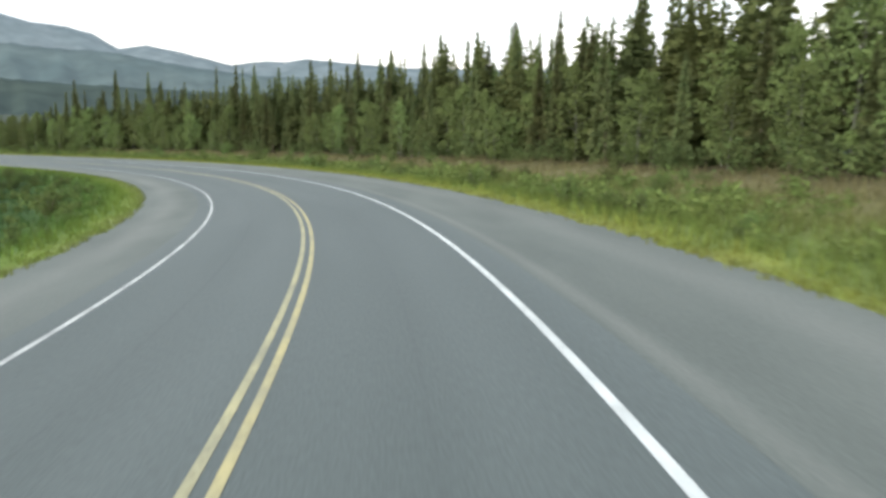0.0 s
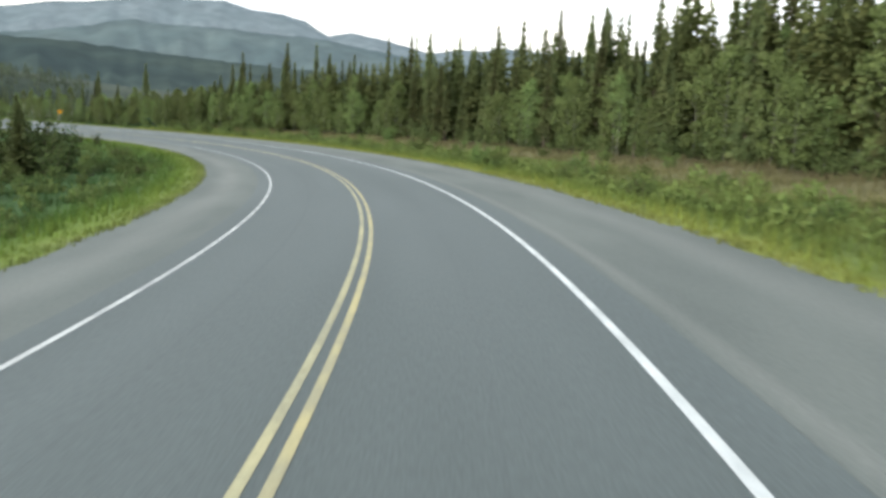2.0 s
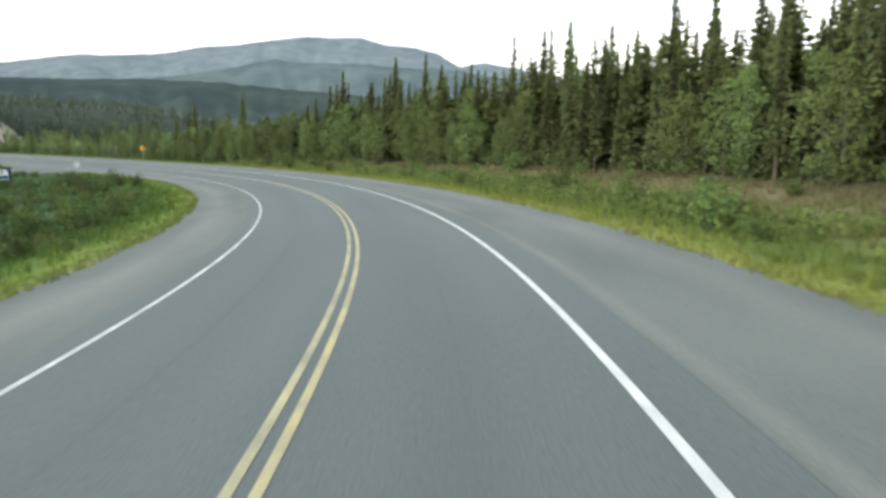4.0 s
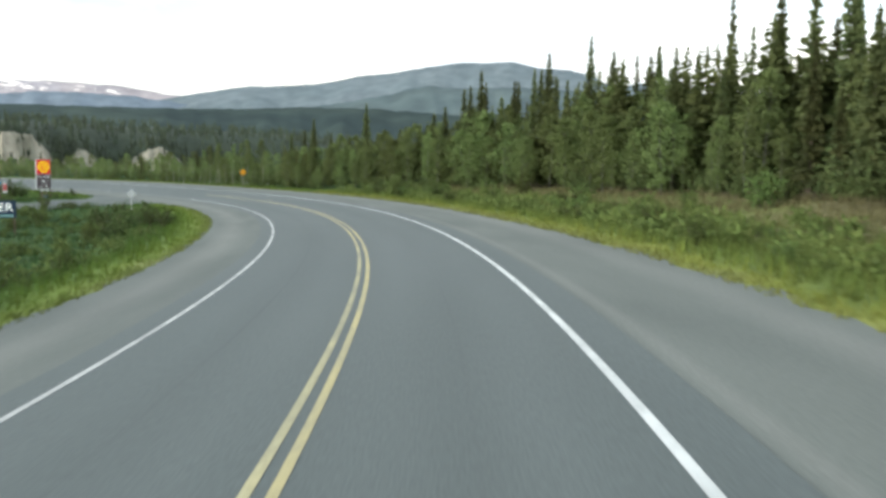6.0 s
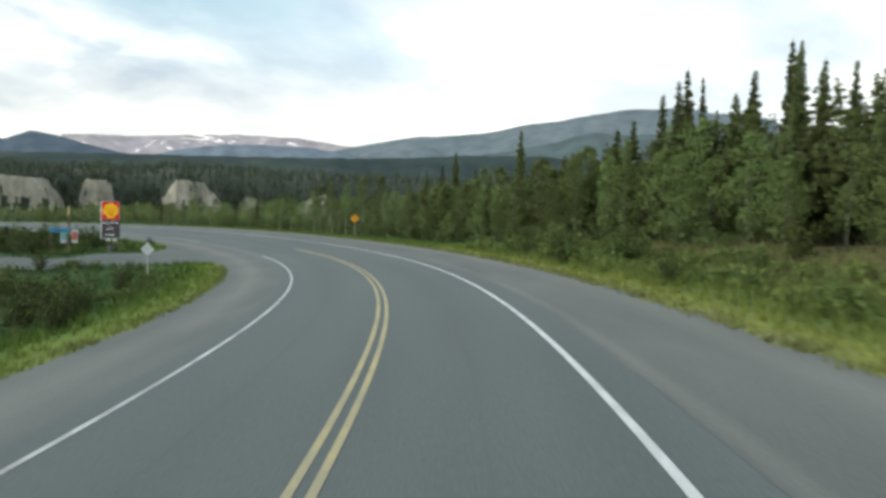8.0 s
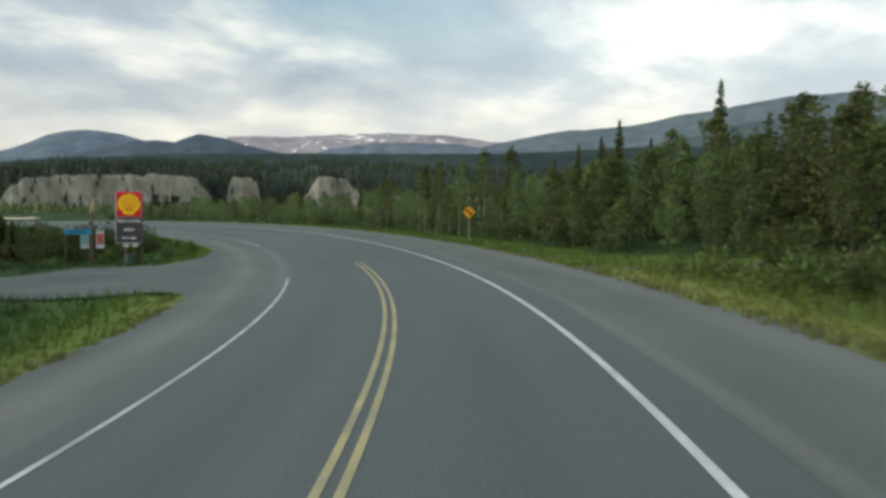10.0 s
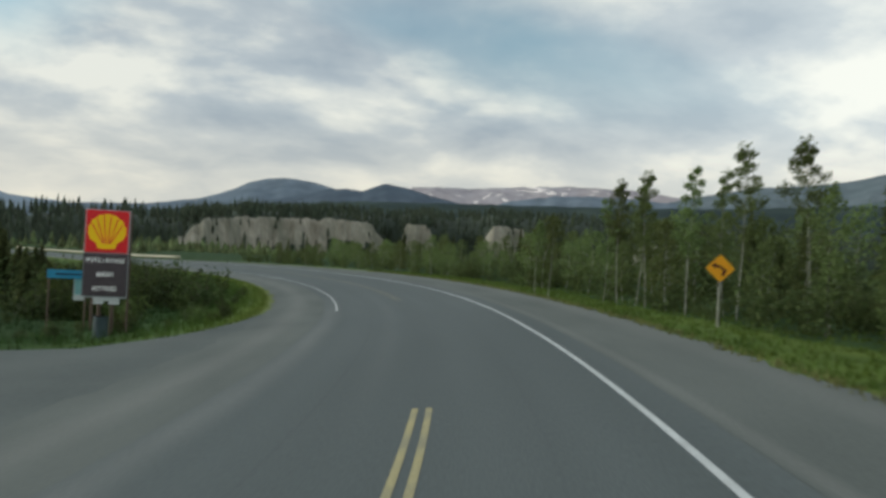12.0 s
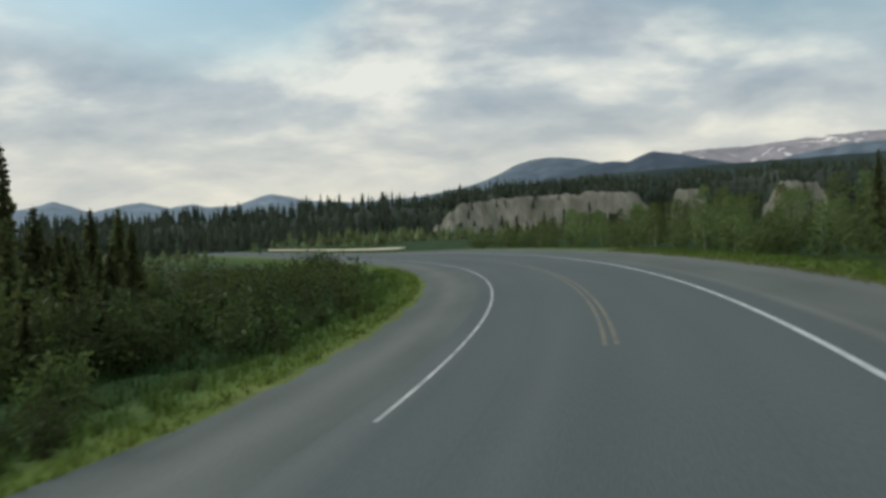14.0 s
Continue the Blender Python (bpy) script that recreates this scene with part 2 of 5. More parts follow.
M_WILLOW_DARK = material("dark_willow_leaves", (0.082, 0.108, 0.036), 0.7, second=(0.056, 0.078, 0.030), vary=0.35, scale=1.0, fine=7, per_object=0.3, translucent=0.3, specular=0.15)
M_BARK = material("spruce_bark", (0.11, 0.085, 0.065), 0.9, vary=0.35, scale=2, fine=25, bump=0.5)
M_POPLAR = material("poplar_bark", (0.15, 0.15, 0.115), 0.85, second=(0.10, 0.095, 0.075), vary=0.25, scale=1.5, fine=14, bump=0.3, stretch=(1, 1, 2))
M_PALE = material("aspen_bark", (0.36, 0.36, 0.30), 0.8, second=(0.2, 0.19, 0.15), vary=0.2, scale=1.2, fine=12, bump=0.2, stretch=(1, 1, 2))
M_FARWOOD = material("distant_spruce", (0.046, 0.062, 0.040), 0.9, vary=0.3, scale=0.02, fine=0.2, second=(0.060, 0.074, 0.044), island=0.3)
M_GREEN_FAR = material("distant_slope", (0.030, 0.044, 0.028), 0.95, second=(0.046, 0.058, 0.036), vary=0.3, scale=0.012, fine=0.12)
M_WHITE_PAINT = material("white_road_paint", (0.66, 0.67, 0.66), 0.7, second=(0.50, 0.51, 0.50), vary=0.12, scale=1.2, fine=18)
M_WHITE_WORN = material("worn_white_paint", (0.62, 0.62, 0.60), 0.75, second=(0.36, 0.36, 0.355), vary=0.15, scale=0.9, fine=18)
M_YELLOW_WORN = material("worn_yellow_paint", (0.235, 0.215, 0.15), 0.75, second=(0.155, 0.155, 0.135), vary=0.15, scale=1.0, fine=18)
M_YELLOW_PALE = material("pale_yellow_paint", (0.44, 0.395, 0.23), 0.75, second=(0.29, 0.275, 0.19), vary=0.2, scale=0.8, fine=18)
M_YELLOW_PAINT = material("yellow_road_paint", (0.47, 0.40, 0.20), 0.7, second=(0.33, 0.30, 0.19), vary=0.15, scale=1.0, fine=18)
M_STEEL = material("galvanised_steel", (0.5, 0.5, 0.5), 0.5, metal=0.8, vary=0.12, scale=3, fine=20)
M_SIGNBACK = material("sign_back_aluminium", (0.62, 0.64, 0.65), 0.5, metal=0.2, vary=0.1)
M_RED = material("red_panel", (0.62, 0.025, 0.03), 0.4, vary=0.08)
M_LOGO = material("yellow_emblem", (0.93, 0.54, 0.01), 0.4, vary=0.06)
M_BROWN = material("purple_grey_panel", (0.125, 0.098, 0.108), 0.5, vary=0.15)
M_LETTER = material("white_letters", (0.85, 0.85, 0.83), 0.5, vary=0.05)
for glowing, strength in ((M_RED, 0.22), (M_LOGO, 0.20), (M_LETTER, 0.35)):     # weak glow added to brighten the sign faces and white letters
    glowing.node_tree.nodes["Principled BSDF"].inputs["Emission Color"].default_value = (*{M_RED: (0.62, 0.02, 0.03), M_LOGO: (0.95, 0.6, 0.02), M_LETTER: (0.85, 0.85, 0.85)}[glowing], 1)
    glowing.node_tree.nodes["Principled BSDF"].inputs["Emission Strength"].default_value = strength
M_BLUE = material("blue_panel", (0.07, 0.38, 0.62), 0.45, vary=0.1)
M_NAVY = material("dark_blue_board", (0.03, 0.055, 0.10), 0.5, vary=0.12)
M_TEAL = material("teal_panel", (0.35, 0.62, 0.60), 0.5, vary=0.1)
M_PINK = material("red_card_panel", (0.72, 0.16, 0.15), 0.5, vary=0.1)
M_CARD = material("white_panel", (0.8, 0.8, 0.78), 0.5, vary=0.08)
M_AMBER = material("amber_sign_sheeting", (0.95, 0.42, 0.02), 0.45, vary=0.06)
M_SYMBOL = material("dark_symbol", (0.10, 0.02, 0.015), 0.5, vary=0.1)
M_TIMBER = material("weathered_post", (0.17, 0.12, 0.09), 0.85, vary=0.3, scale=3, fine=30, bump=0.4, stretch=(1, 1, 0.2))
M_DRUM = material("dull_blue_drum", (0.085, 0.115, 0.125), 0.6, vary=0.3)
M_CREAM = material("cream_banner", (0.75, 0.62, 0.30), 0.7, vary=0.15)
M_CONCRETE = material("pale_barrier", (0.80, 0.72, 0.56), 0.8, vary=0.15, scale=1, fine=12)


def asphalt():
    m = material("asphalt", (0.112, 0.127, 0.125), 0.8, second=(0.096, 0.110, 0.108), vary=0.13, scale=0.35, fine=35, bump=0.25, coords="UV", stretch=(0.12, 1, 1), specular=0.35)
    nt = m.node_tree
    n, l = nt.nodes.new, nt.links.new
    # worn wheel tracks and darker middle strips run along the lanes
    tc, sep = n("ShaderNodeTexCoord"), n("ShaderNodeSeparateXYZ")
    l(tc.outputs["UV"], sep.inputs[0])
    wv = n("ShaderNodeMath"); wv.operation = "MULTIPLY"; wv.inputs[1].default_value = 2 * math.pi / 1.8
    l(sep.outputs[1], wv.inputs[0])
    co = n("ShaderNodeMath"); co.operation = "COSINE"
    l(wv.outputs[0], co.inputs[0])
    no = n("ShaderNodeTexNoise"); no.inputs["Scale"].default_value = 0.6
    mp = n("ShaderNodeMapping"); mp.inputs["Scale"].default_value = (0.05, 1.5, 1)
    l(tc.outputs["UV"], mp.inputs[0]); l(mp.outputs[0], no.inputs[0])
    mu = n("ShaderNodeMath"); mu.operation = "MULTIPLY"
    l(co.outputs[0], mu.inputs[0]); l(no.outputs[0], mu.inputs[1])
    mr = n("ShaderNodeMapRange"); mr.inputs[1].default_value, mr.inputs[2].default_value, mr.inputs[3].default_value, mr.inputs[4].default_value = -0.6, 0.6, 1.03, 0.97
    l(mu.outputs[0], mr.inputs[0])
    hsv = next(x for x in nt.nodes if x.bl_idname == "ShaderNodeHueSaturation")
    old = hsv.inputs["Value"].links[0].from_socket
    m2 = n("ShaderNodeMath"); m2.operation = "MULTIPLY"
    l(old, m2.inputs[0]); l(mr.outputs[0], m2.inputs[1]); l(m2.outputs[0], hsv.inputs["Value"])
    return m


M_ASPHALT = asphalt()
loose_gravel(M_ASPHALT, ((3.9, 0.7, 0.9),), (0.22, 0.225, 0.21), (176, 236))
loose_gravel(M_ASPHALT, ((1.2, 0.5, 0.22),), (0.20, 0.205, 0.195), (190, 240))
loose_gravel(M_ASPHALT, ((1.95, 0.07, 0.3), (-1.85, 0.05, 0.18)), (0.055, 0.06, 0.062))


# ---- helpers for meshes ----
def mesh(name, verts, faces, mat, smooth=False):
    me = bpy.data.meshes.new(name)
    me.from_pydata([tuple(map(float, v)) for v in verts], [], [tuple(map(int, f)) for f in faces])
    me.materials.append(mat)
    if smooth:
        me.polygons.foreach_set("use_smooth", [True] * len(me.polygons))
    me.update()
    return me


def part(name, bm, mat, parent=None, label="", m=None):
    """One mesh under a thing or a part; bm: a bmesh or a mesh."""
    if isinstance(bm, bmesh.types.BMesh):
        me = bpy.data.meshes.new(name)
        bm.to_mesh(me)
        bm.free()
        me.materials.append(mat)
    else:
        me = bm
    ob = new(name, me)
    if parent is not None:
        ob.parent = parent
    if m is not None:
        ob.matrix_basis = m
    if label:
        tagged(ob, label=label)
    return ob


def box(sx, sy, sz, at=(0, 0, 0), bevel=0.0, turn=None):
    bm = bmesh.new()
    bmesh.ops.create_cube(bm, size=1.0)
    bmesh.ops.scale(bm, vec=(sx, sy, sz), verts=bm.verts)
    if bevel:
        bmesh.ops.bevel(bm, geom=bm.edges[:], offset=bevel, segments=2, affect="EDGES")
    if turn is not None:
        bmesh.ops.transform(bm, matrix=turn, verts=bm.verts)
    bmesh.ops.translate(bm, vec=at, verts=bm.verts)
    return bm


def tube(r0, r1, z0, z1, at=(0, 0), n=12):
    bm = bmesh.new()
    bmesh.ops.create_cone(bm, cap_ends=True, segments=n, radius1=r0, radius2=r1, depth=z1 - z0)
    bmesh.ops.translate(bm, vec=(at[0], at[1], (z0 + z1) / 2), verts=bm.verts)
    return bm


def outline(pts, depth, y=0.0):
    """A flat plate in the xz plane with the outline pts, depth thick towards -y."""
    bm = bmesh.new()
    f = bm.faces.new([bm.verts.new((x, y, z)) for x, z in pts])
    r = bmesh.ops.extrude_face_region(bm, geom=[f])
    bmesh.ops.translate(bm, vec=(0, -depth, 0), verts=[v for v in r["geom"] if isinstance(v, bmesh.types.BMVert)])
    bmesh.ops.recalc_face_normals(bm, faces=bm.faces)
    return bm


def text(words, size, width, mat, parent, at, label=""):
    cu = bpy.data.curves.new("lettering", "FONT")
    cu.body, cu.size, cu.extrude, cu.align_x, cu.align_y = words, size, 0.004, "CENTER", "CENTER"
    tmp = bpy.data.objects.new("lettering", cu)
    me = bpy.data.meshes.new_from_object(tmp)
    bpy.data.objects.remove(tmp)
    w = max(v.co.x for v in me.vertices) - min(v.co.x for v in me.vertices)
    me.transform(Matrix.Diagonal((width / w, 1, 1, 1)))
    me.transform(pose(*at, 90, 0, 0))
    me.materials.append(mat)
    return part("lettering", me, mat, parent, label)


# ---- the line of the road ----
# bend (1 / radius) at every 15 m from -15 m on, then the easing towards the bridge
BEND = [0.00496, 0.00523, 0.00553, 0.00589, 0.00617, 0.00548, 0.00583, 0.00568, 0.00534, 0.00589, 0.00503, 0.00629, 0.00710, 0.00634,
        0.00483, 0.00410, 0.00623, 0.00563, 0.00504, 0.00525, 0.00523, 0.00502, 0.00451, 0.00350, 0.00220, 0.00120, 0.00080]
# crossfall and rise at every 30 m from -30 m on
CROSSFALL = [0.0813, 0.0812, 0.0811, 0.0807, 0.0797, 0.0804, 0.0839, 0.0914, 0.1010, 0.1063, 0.1045, 0.0972, 0.0874, 0.05, 0.025]
RISE = [-0.0052, -0.0053, -0.0051, -0.0053, -0.0044, -0.0033, -0.0052, -0.0001, 0.0037, 0.0033, -0.0014, -0.0058, -0.0097, -0.0060, 0.0]
KNOTS = -30 + 30.0 * np.arange(len(RISE))
S = np.arange(-90.0, 561.0)
_k = np.interp(S, -15 + 15.0 * np.arange(len(BEND)), BEND)
TH = np.concatenate([[0], np.cumsum(0.5 * (_k[1:] + _k[:-1]))])
TH -= np.interp(0, S, TH)
RX = np.concatenate([[0], np.cumsum(0.5 * (np.cos(TH[1:]) + np.cos(TH[:-1])))])
RY = np.concatenate([[0], np.cumsum(0.5 * (np.sin(TH[1:]) + np.sin(TH[:-1])))])
RX -= np.interp(0, S, RX)
RY -= np.interp(0, S, RY)
_g = np.interp(S, KNOTS, RISE)
LEVEL = np.concatenate([[0], np.cumsum(0.5 * (_g[1:] + _g[:-1]))])
LEVEL -= np.interp(0, S, LEVEL)


def bank(s):
    return np.interp(s, KNOTS, CROSSFALL)


def level(s):
    """Height of the road's middle line."""
    return np.interp(s, S, LEVEL)


def road_xy(s, side):
    """World place of the point s metres along the road, side metres to the left of its middle."""
    h = np.interp(s, S, TH)
    return np.interp(s, S, RX) - side * np.sin(h), np.interp(s, S, RY) + side * np.cos(h)


def to_road(x, y):
    x, y = np.atleast_1d(np.asarray(x, float)), np.atleast_1d(np.asarray(y, float))
    along, side = np.empty(len(x)), np.empty(len(x))
    for i in range(0, len(x), 4000):
        px, py = x[i:i + 4000], y[i:i + 4000]
        j = ((px[:, None] - RX) ** 2 + (py[:, None] - RY) ** 2).argmin(1)
        dx, dy = px - RX[j], py - RY[j]
        along[i:i + 4000] = S[j] + dx * np.cos(TH[j]) + dy * np.sin(TH[j])
        side[i:i + 4000] = -dx * np.sin(TH[j]) + dy * np.cos(TH[j])
    return along, side


def ground_z(s, side, x, y):
    b = bank(s)
    z = level(s) - b * np.clip(side, -8.6, 8.0)
    right = np.interp(-side, [8.6, 10, 13, 17, 22, 28, 40, 80, 200], [0, -0.05, -0.12, 0.2, 0.9, 1.3, 1.6, 1.8, 0.0])
    left = np.interp(side, [8, 9.5, 12, 14, 20, 40, 120], [0, -0.15, -0.8, -1.25, -1.6, -1.9, -1.0])
    z = z + right + left * np.interp(s, [170, 182, 207, 222], [1, 0.2, 0.2, 1])
    rough = np.clip((np.abs(side) - 9) / 6, 0, 1)
    z = z + rough * 0.12 * (np.sin(x * 0.7 + 1.3 * np.sin(y * 0.31)) + np.sin(y * 0.83 + 1.1 * np.sin(x * 0.27)))
    return z


def place(s, side):
    x, y = road_xy(s, side)
    x, y = float(x), float(y)
    return x, y, float(ground_z(np.array([s]), np.array([side]), np.array([x]), np.array([y]))[0])


def drop(x, y):
    s, side = to_road(x, y)
    return float(ground_z(s, side, np.array([x]), np.array([y]))[0])


# the side road leaves between these two edges (along the road, by distance to the left)
LANE_SIDE = [7.3, 7.6, 8.6, 9.6, 11.5, 15.5, 22, 60, 90]
LANE_NEAR = [180.5, 184, 186, 186.2, 186.5, 186, 184, 178, 172]
LANE_FAR = [227, 224, 215, 211, 207.5, 204.5, 200, 192, 186]


def in_lane(s, side):
    return (side > 7.2) & (s > np.interp(side, LANE_SIDE, LANE_NEAR)) & (s < np.interp(side, LANE_SIDE, LANE_FAR)) & (side < 90)


# ---- ground, road, shoulders, markings ----
def build_ground():
    def lines(lo, hi, step):
        a = list(np.arange(lo, hi + 0.1, step))
        g, d = step, 0.0
        while a[-1] < 4600:
            g *= 1.25
            a.append(a[-1] + g)
        g = step
        while a[0] > -4600:
            g *= 1.25
            a.insert(0, a[0] - g)
        return np.array(a)
    gx, gy = lines(-40, 240, 2.0), lines(-60, 330, 2.0)
    X, Y = np.meshgrid(gx, gy, indexing="ij")
    X, Y = X.ravel(), Y.ravel()
    s, side = to_road(X, Y)
    z = ground_z(s, side, X, Y)
    z = np.where((side < 7.6) & (side > -np.interp(s, [95, 130], [8.1, 7.6])), z - 0.06, z)
    z = np.where(in_lane(s, side), z - 0.3, z)
    ny = len(gy)
    faces = [(i * ny + j, (i + 1) * ny + j, (i + 1) * ny + j + 1, i * ny + j + 1) for i in range(len(gx) - 1) for j in range(ny - 1)]
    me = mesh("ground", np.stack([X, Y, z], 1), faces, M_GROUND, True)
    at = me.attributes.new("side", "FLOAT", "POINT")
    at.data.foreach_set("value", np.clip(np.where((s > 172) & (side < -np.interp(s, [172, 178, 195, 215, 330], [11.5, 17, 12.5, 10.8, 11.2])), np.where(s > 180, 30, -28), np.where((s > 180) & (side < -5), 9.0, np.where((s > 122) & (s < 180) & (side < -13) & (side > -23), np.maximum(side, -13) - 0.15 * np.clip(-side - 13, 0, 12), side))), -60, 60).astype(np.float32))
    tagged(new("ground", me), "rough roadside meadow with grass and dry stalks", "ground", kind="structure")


def outer_rim(s):
    """How far from the road's middle the outer shoulder ends."""
    return float(np.interp(s, [0, 95, 130], [7.95, 7.95, 7.45]))


def strip(name, s0, s1, a, b, mat, lift, step=1.0, cols=2, edge=0.0, rim=None):
    """A band of the road's surface from side a to side b; edge: how ragged its outer rim is; rim: where the outer side ends, along the road."""
    reach = b
    ss = np.arange(s0, s1 + 1e-6, step)
    vs, uv, fs = [], [], []
    rng = random.Random(int(abs(a) * 100 + s0))
    for s in ss:
        b = -rim(s) if rim else reach
        jit = edge * (0.6 * math.sin(s * 0.9) + 0.5 * math.sin(s * 2.3 + 1) + rng.uniform(-0.5, 0.5)) if edge else 0
        for c in range(cols):
            t = c / (cols - 1)
            side = a + (b - a) * t + (jit if c == cols - 1 else 0)
            x, y = road_xy(s, side)
            vs.append((x, y, level(s) - bank(s) * side + lift))
            uv.append((s, side))
    n = len(ss)
    for i in range(n - 1):
        for c in range(cols - 1):
            q = (i * cols + c, (i + 1) * cols + c, (i + 1) * cols + c + 1, i * cols + c + 1)
            fs.append(q if b > a else q[::-1])
    me = mesh(name, vs, fs, mat, True)
    lay = me.uv_layers.new(name="UVMap")
    for lp in me.loops:
        lay.data[lp.index].uv = uv[lp.vertex_index]
    return new(name, me)


build_ground()
road = tagged(strip("road", -60, 540, -4.35, 4.35, M_ASPHALT, 0.0, 1.0, 10), "grey worn two-lane asphalt highway on a left bend", "road", kind="structure")
tagged(strip("shoulder_outer", -60, 540, -4.3, -7.45, M_SHOULDER, -0.012, 1.0, 5, 0.22, outer_rim), "grey gravel shoulder beside the highway", "shoulder", kind="structure")
tagged(strip("shoulder_inner", -60, 540, 4.3, 7.45, M_SHOULDER, -0.012, 1.0, 5, 0.22), "grey gravel shoulder on the inside of the bend", "shoulder", kind="structure")

def marking(name, s0, s1, side, width, mat, label):
    ob = strip(name, s0, s1, side - width / 2, side + width / 2, mat, 0.006)
    ob.parent = road
    tagged(ob, label=label)


marking("edge_line", -60, 540, -3.6, 0.125, M_WHITE_PAINT, "solid white edge line")
marking("edge_line", -60, 188.9, 3.69, 0.11, M_WHITE_WORN, "worn white edge line")
marking("edge_line", 222.3, 540, 3.69, 0.11, M_WHITE_WORN, "worn white edge line")
for sd in (-0.124, 0.124):
    marking("centre_line", -60, 118, sd, 0.11, M_YELLOW_PALE if sd > 0 else M_YELLOW_PAINT, "pale worn yellow centre line" if sd > 0 else "faded yellow centre line")
    marking("centre_line", 118, 194.1, sd, 0.11, M_YELLOW_PAINT, "faded yellow centre line")
    marking("centre_line", 228.0, 540, sd, 0.11, M_YELLOW_WORN, "faded yellow centre line")


def build_lane():
    sides = [7.0, 7.6, 8.2, 9, 10, 11.5, 13.5, 16, 19, 23, 30, 40, 55, 75, 90]
    vs, fs, cols = [], [], 15
    for d in sides:
        a, b = np.interp(d, LANE_SIDE, LANE_NEAR), np.interp(d, LANE_SIDE, LANE_FAR)
        for c in range(cols):
            s = a + (b - a) * c / (cols - 1)
            x, y, z = place(s, d)
            vs.append((x, y, z + float(np.interp(d, [7.6, 9], [-0.02, 0.03]))))
    for i in range(len(sides) - 1):
        for c in range(cols - 1):
            fs.append((i * cols + c, i * cols + c + 1, (i + 1) * cols + c + 1, (i + 1) * cols + c))
    tagged(new("road_side", mesh("road_side", vs, fs, M_GRAVEL, True)), "pale packed gravel side road joining the highway", "road", kind="structure")


build_lane()


# ---- river bluff, far woods and mountains ----
BX, BY = 158.0, 97.0


def fbm(x, y, z=0.0, k=4):
    return noise.fractal(Vector((x, y, z)), 1.0, 2.0, k)


def cliff_share(az):
    """1 where bare silt stands in the bluff, 0 where woods run down through it."""
    v = 0.0
    for mid, half, soft, full in ((79.2, 3.4, 2.6, 1.0), (74.0, 3.0, 2.0, 1.0), (67.6, 0.7, 1.0, 1.0), (60.9, 1.1, 1.7, 1.0), (56.4, 0.1, 1.6, 0.6), (51.0, 0.4, 2.2, 0.75)):
        v = max(v, full * (1 - max(0.0, abs(az + 0.4 * fbm(az * 1.3, 5.0) - mid) - half) / soft))
    return max(0.0, min(1.0, v))


def bluff_foot(az):
    return float(np.interp(az, [35, 50, 62, 70, 78, 84, 88, 100, 140, 175], [600, 560, 490, 495, 455, 380, 310, 300, 380, 450])) + 14 * fbm(az * 0.35, 3.1) + 5 * fbm(az * 1.7, 7.7)


def bluff_top(az):
    return float(np.interp(az, [10, 30, 42, 58, 62, 70, 76, 80, 83, 86, 90, 96, 104, 120, 175], [4, 7, 25, 26, 26, 24.5, 24, 21.5, 17, 14.5, 13, 11, 8, 6, 6])) + 0.8 * fbm(az * 0.5, 1.3)


def bluff_point(az, t):
    """t: 0 at the foot, 1 at the cliff's edge, then on over the rising plateau (each unit 150 m)."""
    c, foot, top = cliff_share(az), bluff_foot(az), bluff_top(az)
    gully = abs(fbm(az * 2.6, 2.0, 8.0)) + 0.6 * abs(fbm(az * 6.5, 4.0, 3.0))
    face = 15 + 30 * (1 - c) + 3 * fbm(az * 2.2, t * 2.5, 4.0)
    brow = top * (0.15 + 0.85 * c) + 1.2 * fbm(az * 0.9, 6.0) - 1.5 * c * gully - 5 * c * max(0.0, fbm(az * 0.85, 12.0) - 0.12)
    if t <= 1:
        r = foot + face * t + 9 * c * gully * t * (1.15 - t) * 2
        z = -3 + (brow + 3) * (t ** 0.8) + 1.6 * c * fbm(az * 3.1, t * 4.0, 2.0) * t * (1.1 - t)
    else:
        r = foot + face + (t - 1) * 150
        rise = float(np.interp(az, [60, 72, 80, 88, 100], [12, 9.5, 6, 0.5, -1]))
        z = brow + (top + 3 - brow) * min(1, (t - 1) * 3) + min(t - 1, 2.2) * rise + 1.5 * fbm(az * 0.4, t)
    a = radians(az)
    return BX + r * math.cos(a), BY + r * math.sin(a), z


def build_bluff():
    azs = np.arange(10, 174, 0.16)
    ts = [0, 0.15, 0.3, 0.45, 0.6, 0.75, 0.88, 1.0, 1.15, 1.6, 2.4, 4, 7]
    vs = [bluff_point(az, t) for az in azs for t in ts]
    n = len(ts)
    fs, kinds = [], []
    for i in range(len(azs) - 1):
        c = cliff_share((azs[i] + azs[i + 1]) / 2)
        for j in range(n - 1):
            fs.append((i * n + j, i * n + j + 1, (i + 1) * n + j + 1, (i + 1) * n + j))
            kinds.append(0 if c > 0.22 + 0.3 * fbm(azs[i] * 2.0, ts[j] * 3, 1.0) and ts[j] < 1 and (ts[j] > 0.1 + 0.45 * fbm(azs[i] * 1.9, ts[j] * 2, 9.0)) else 1)
    me = mesh("river_bluff", vs, fs, M_ROCK, True)
    me.materials.append(M_GREEN_FAR)
    me.polygons.foreach_set("material_index", kinds)
    me.flip_normals()
    tagged(new("river_bluff", me), "pale eroded silt bluff across the river, wooded on top", "cliff", kind="structure")


build_bluff()


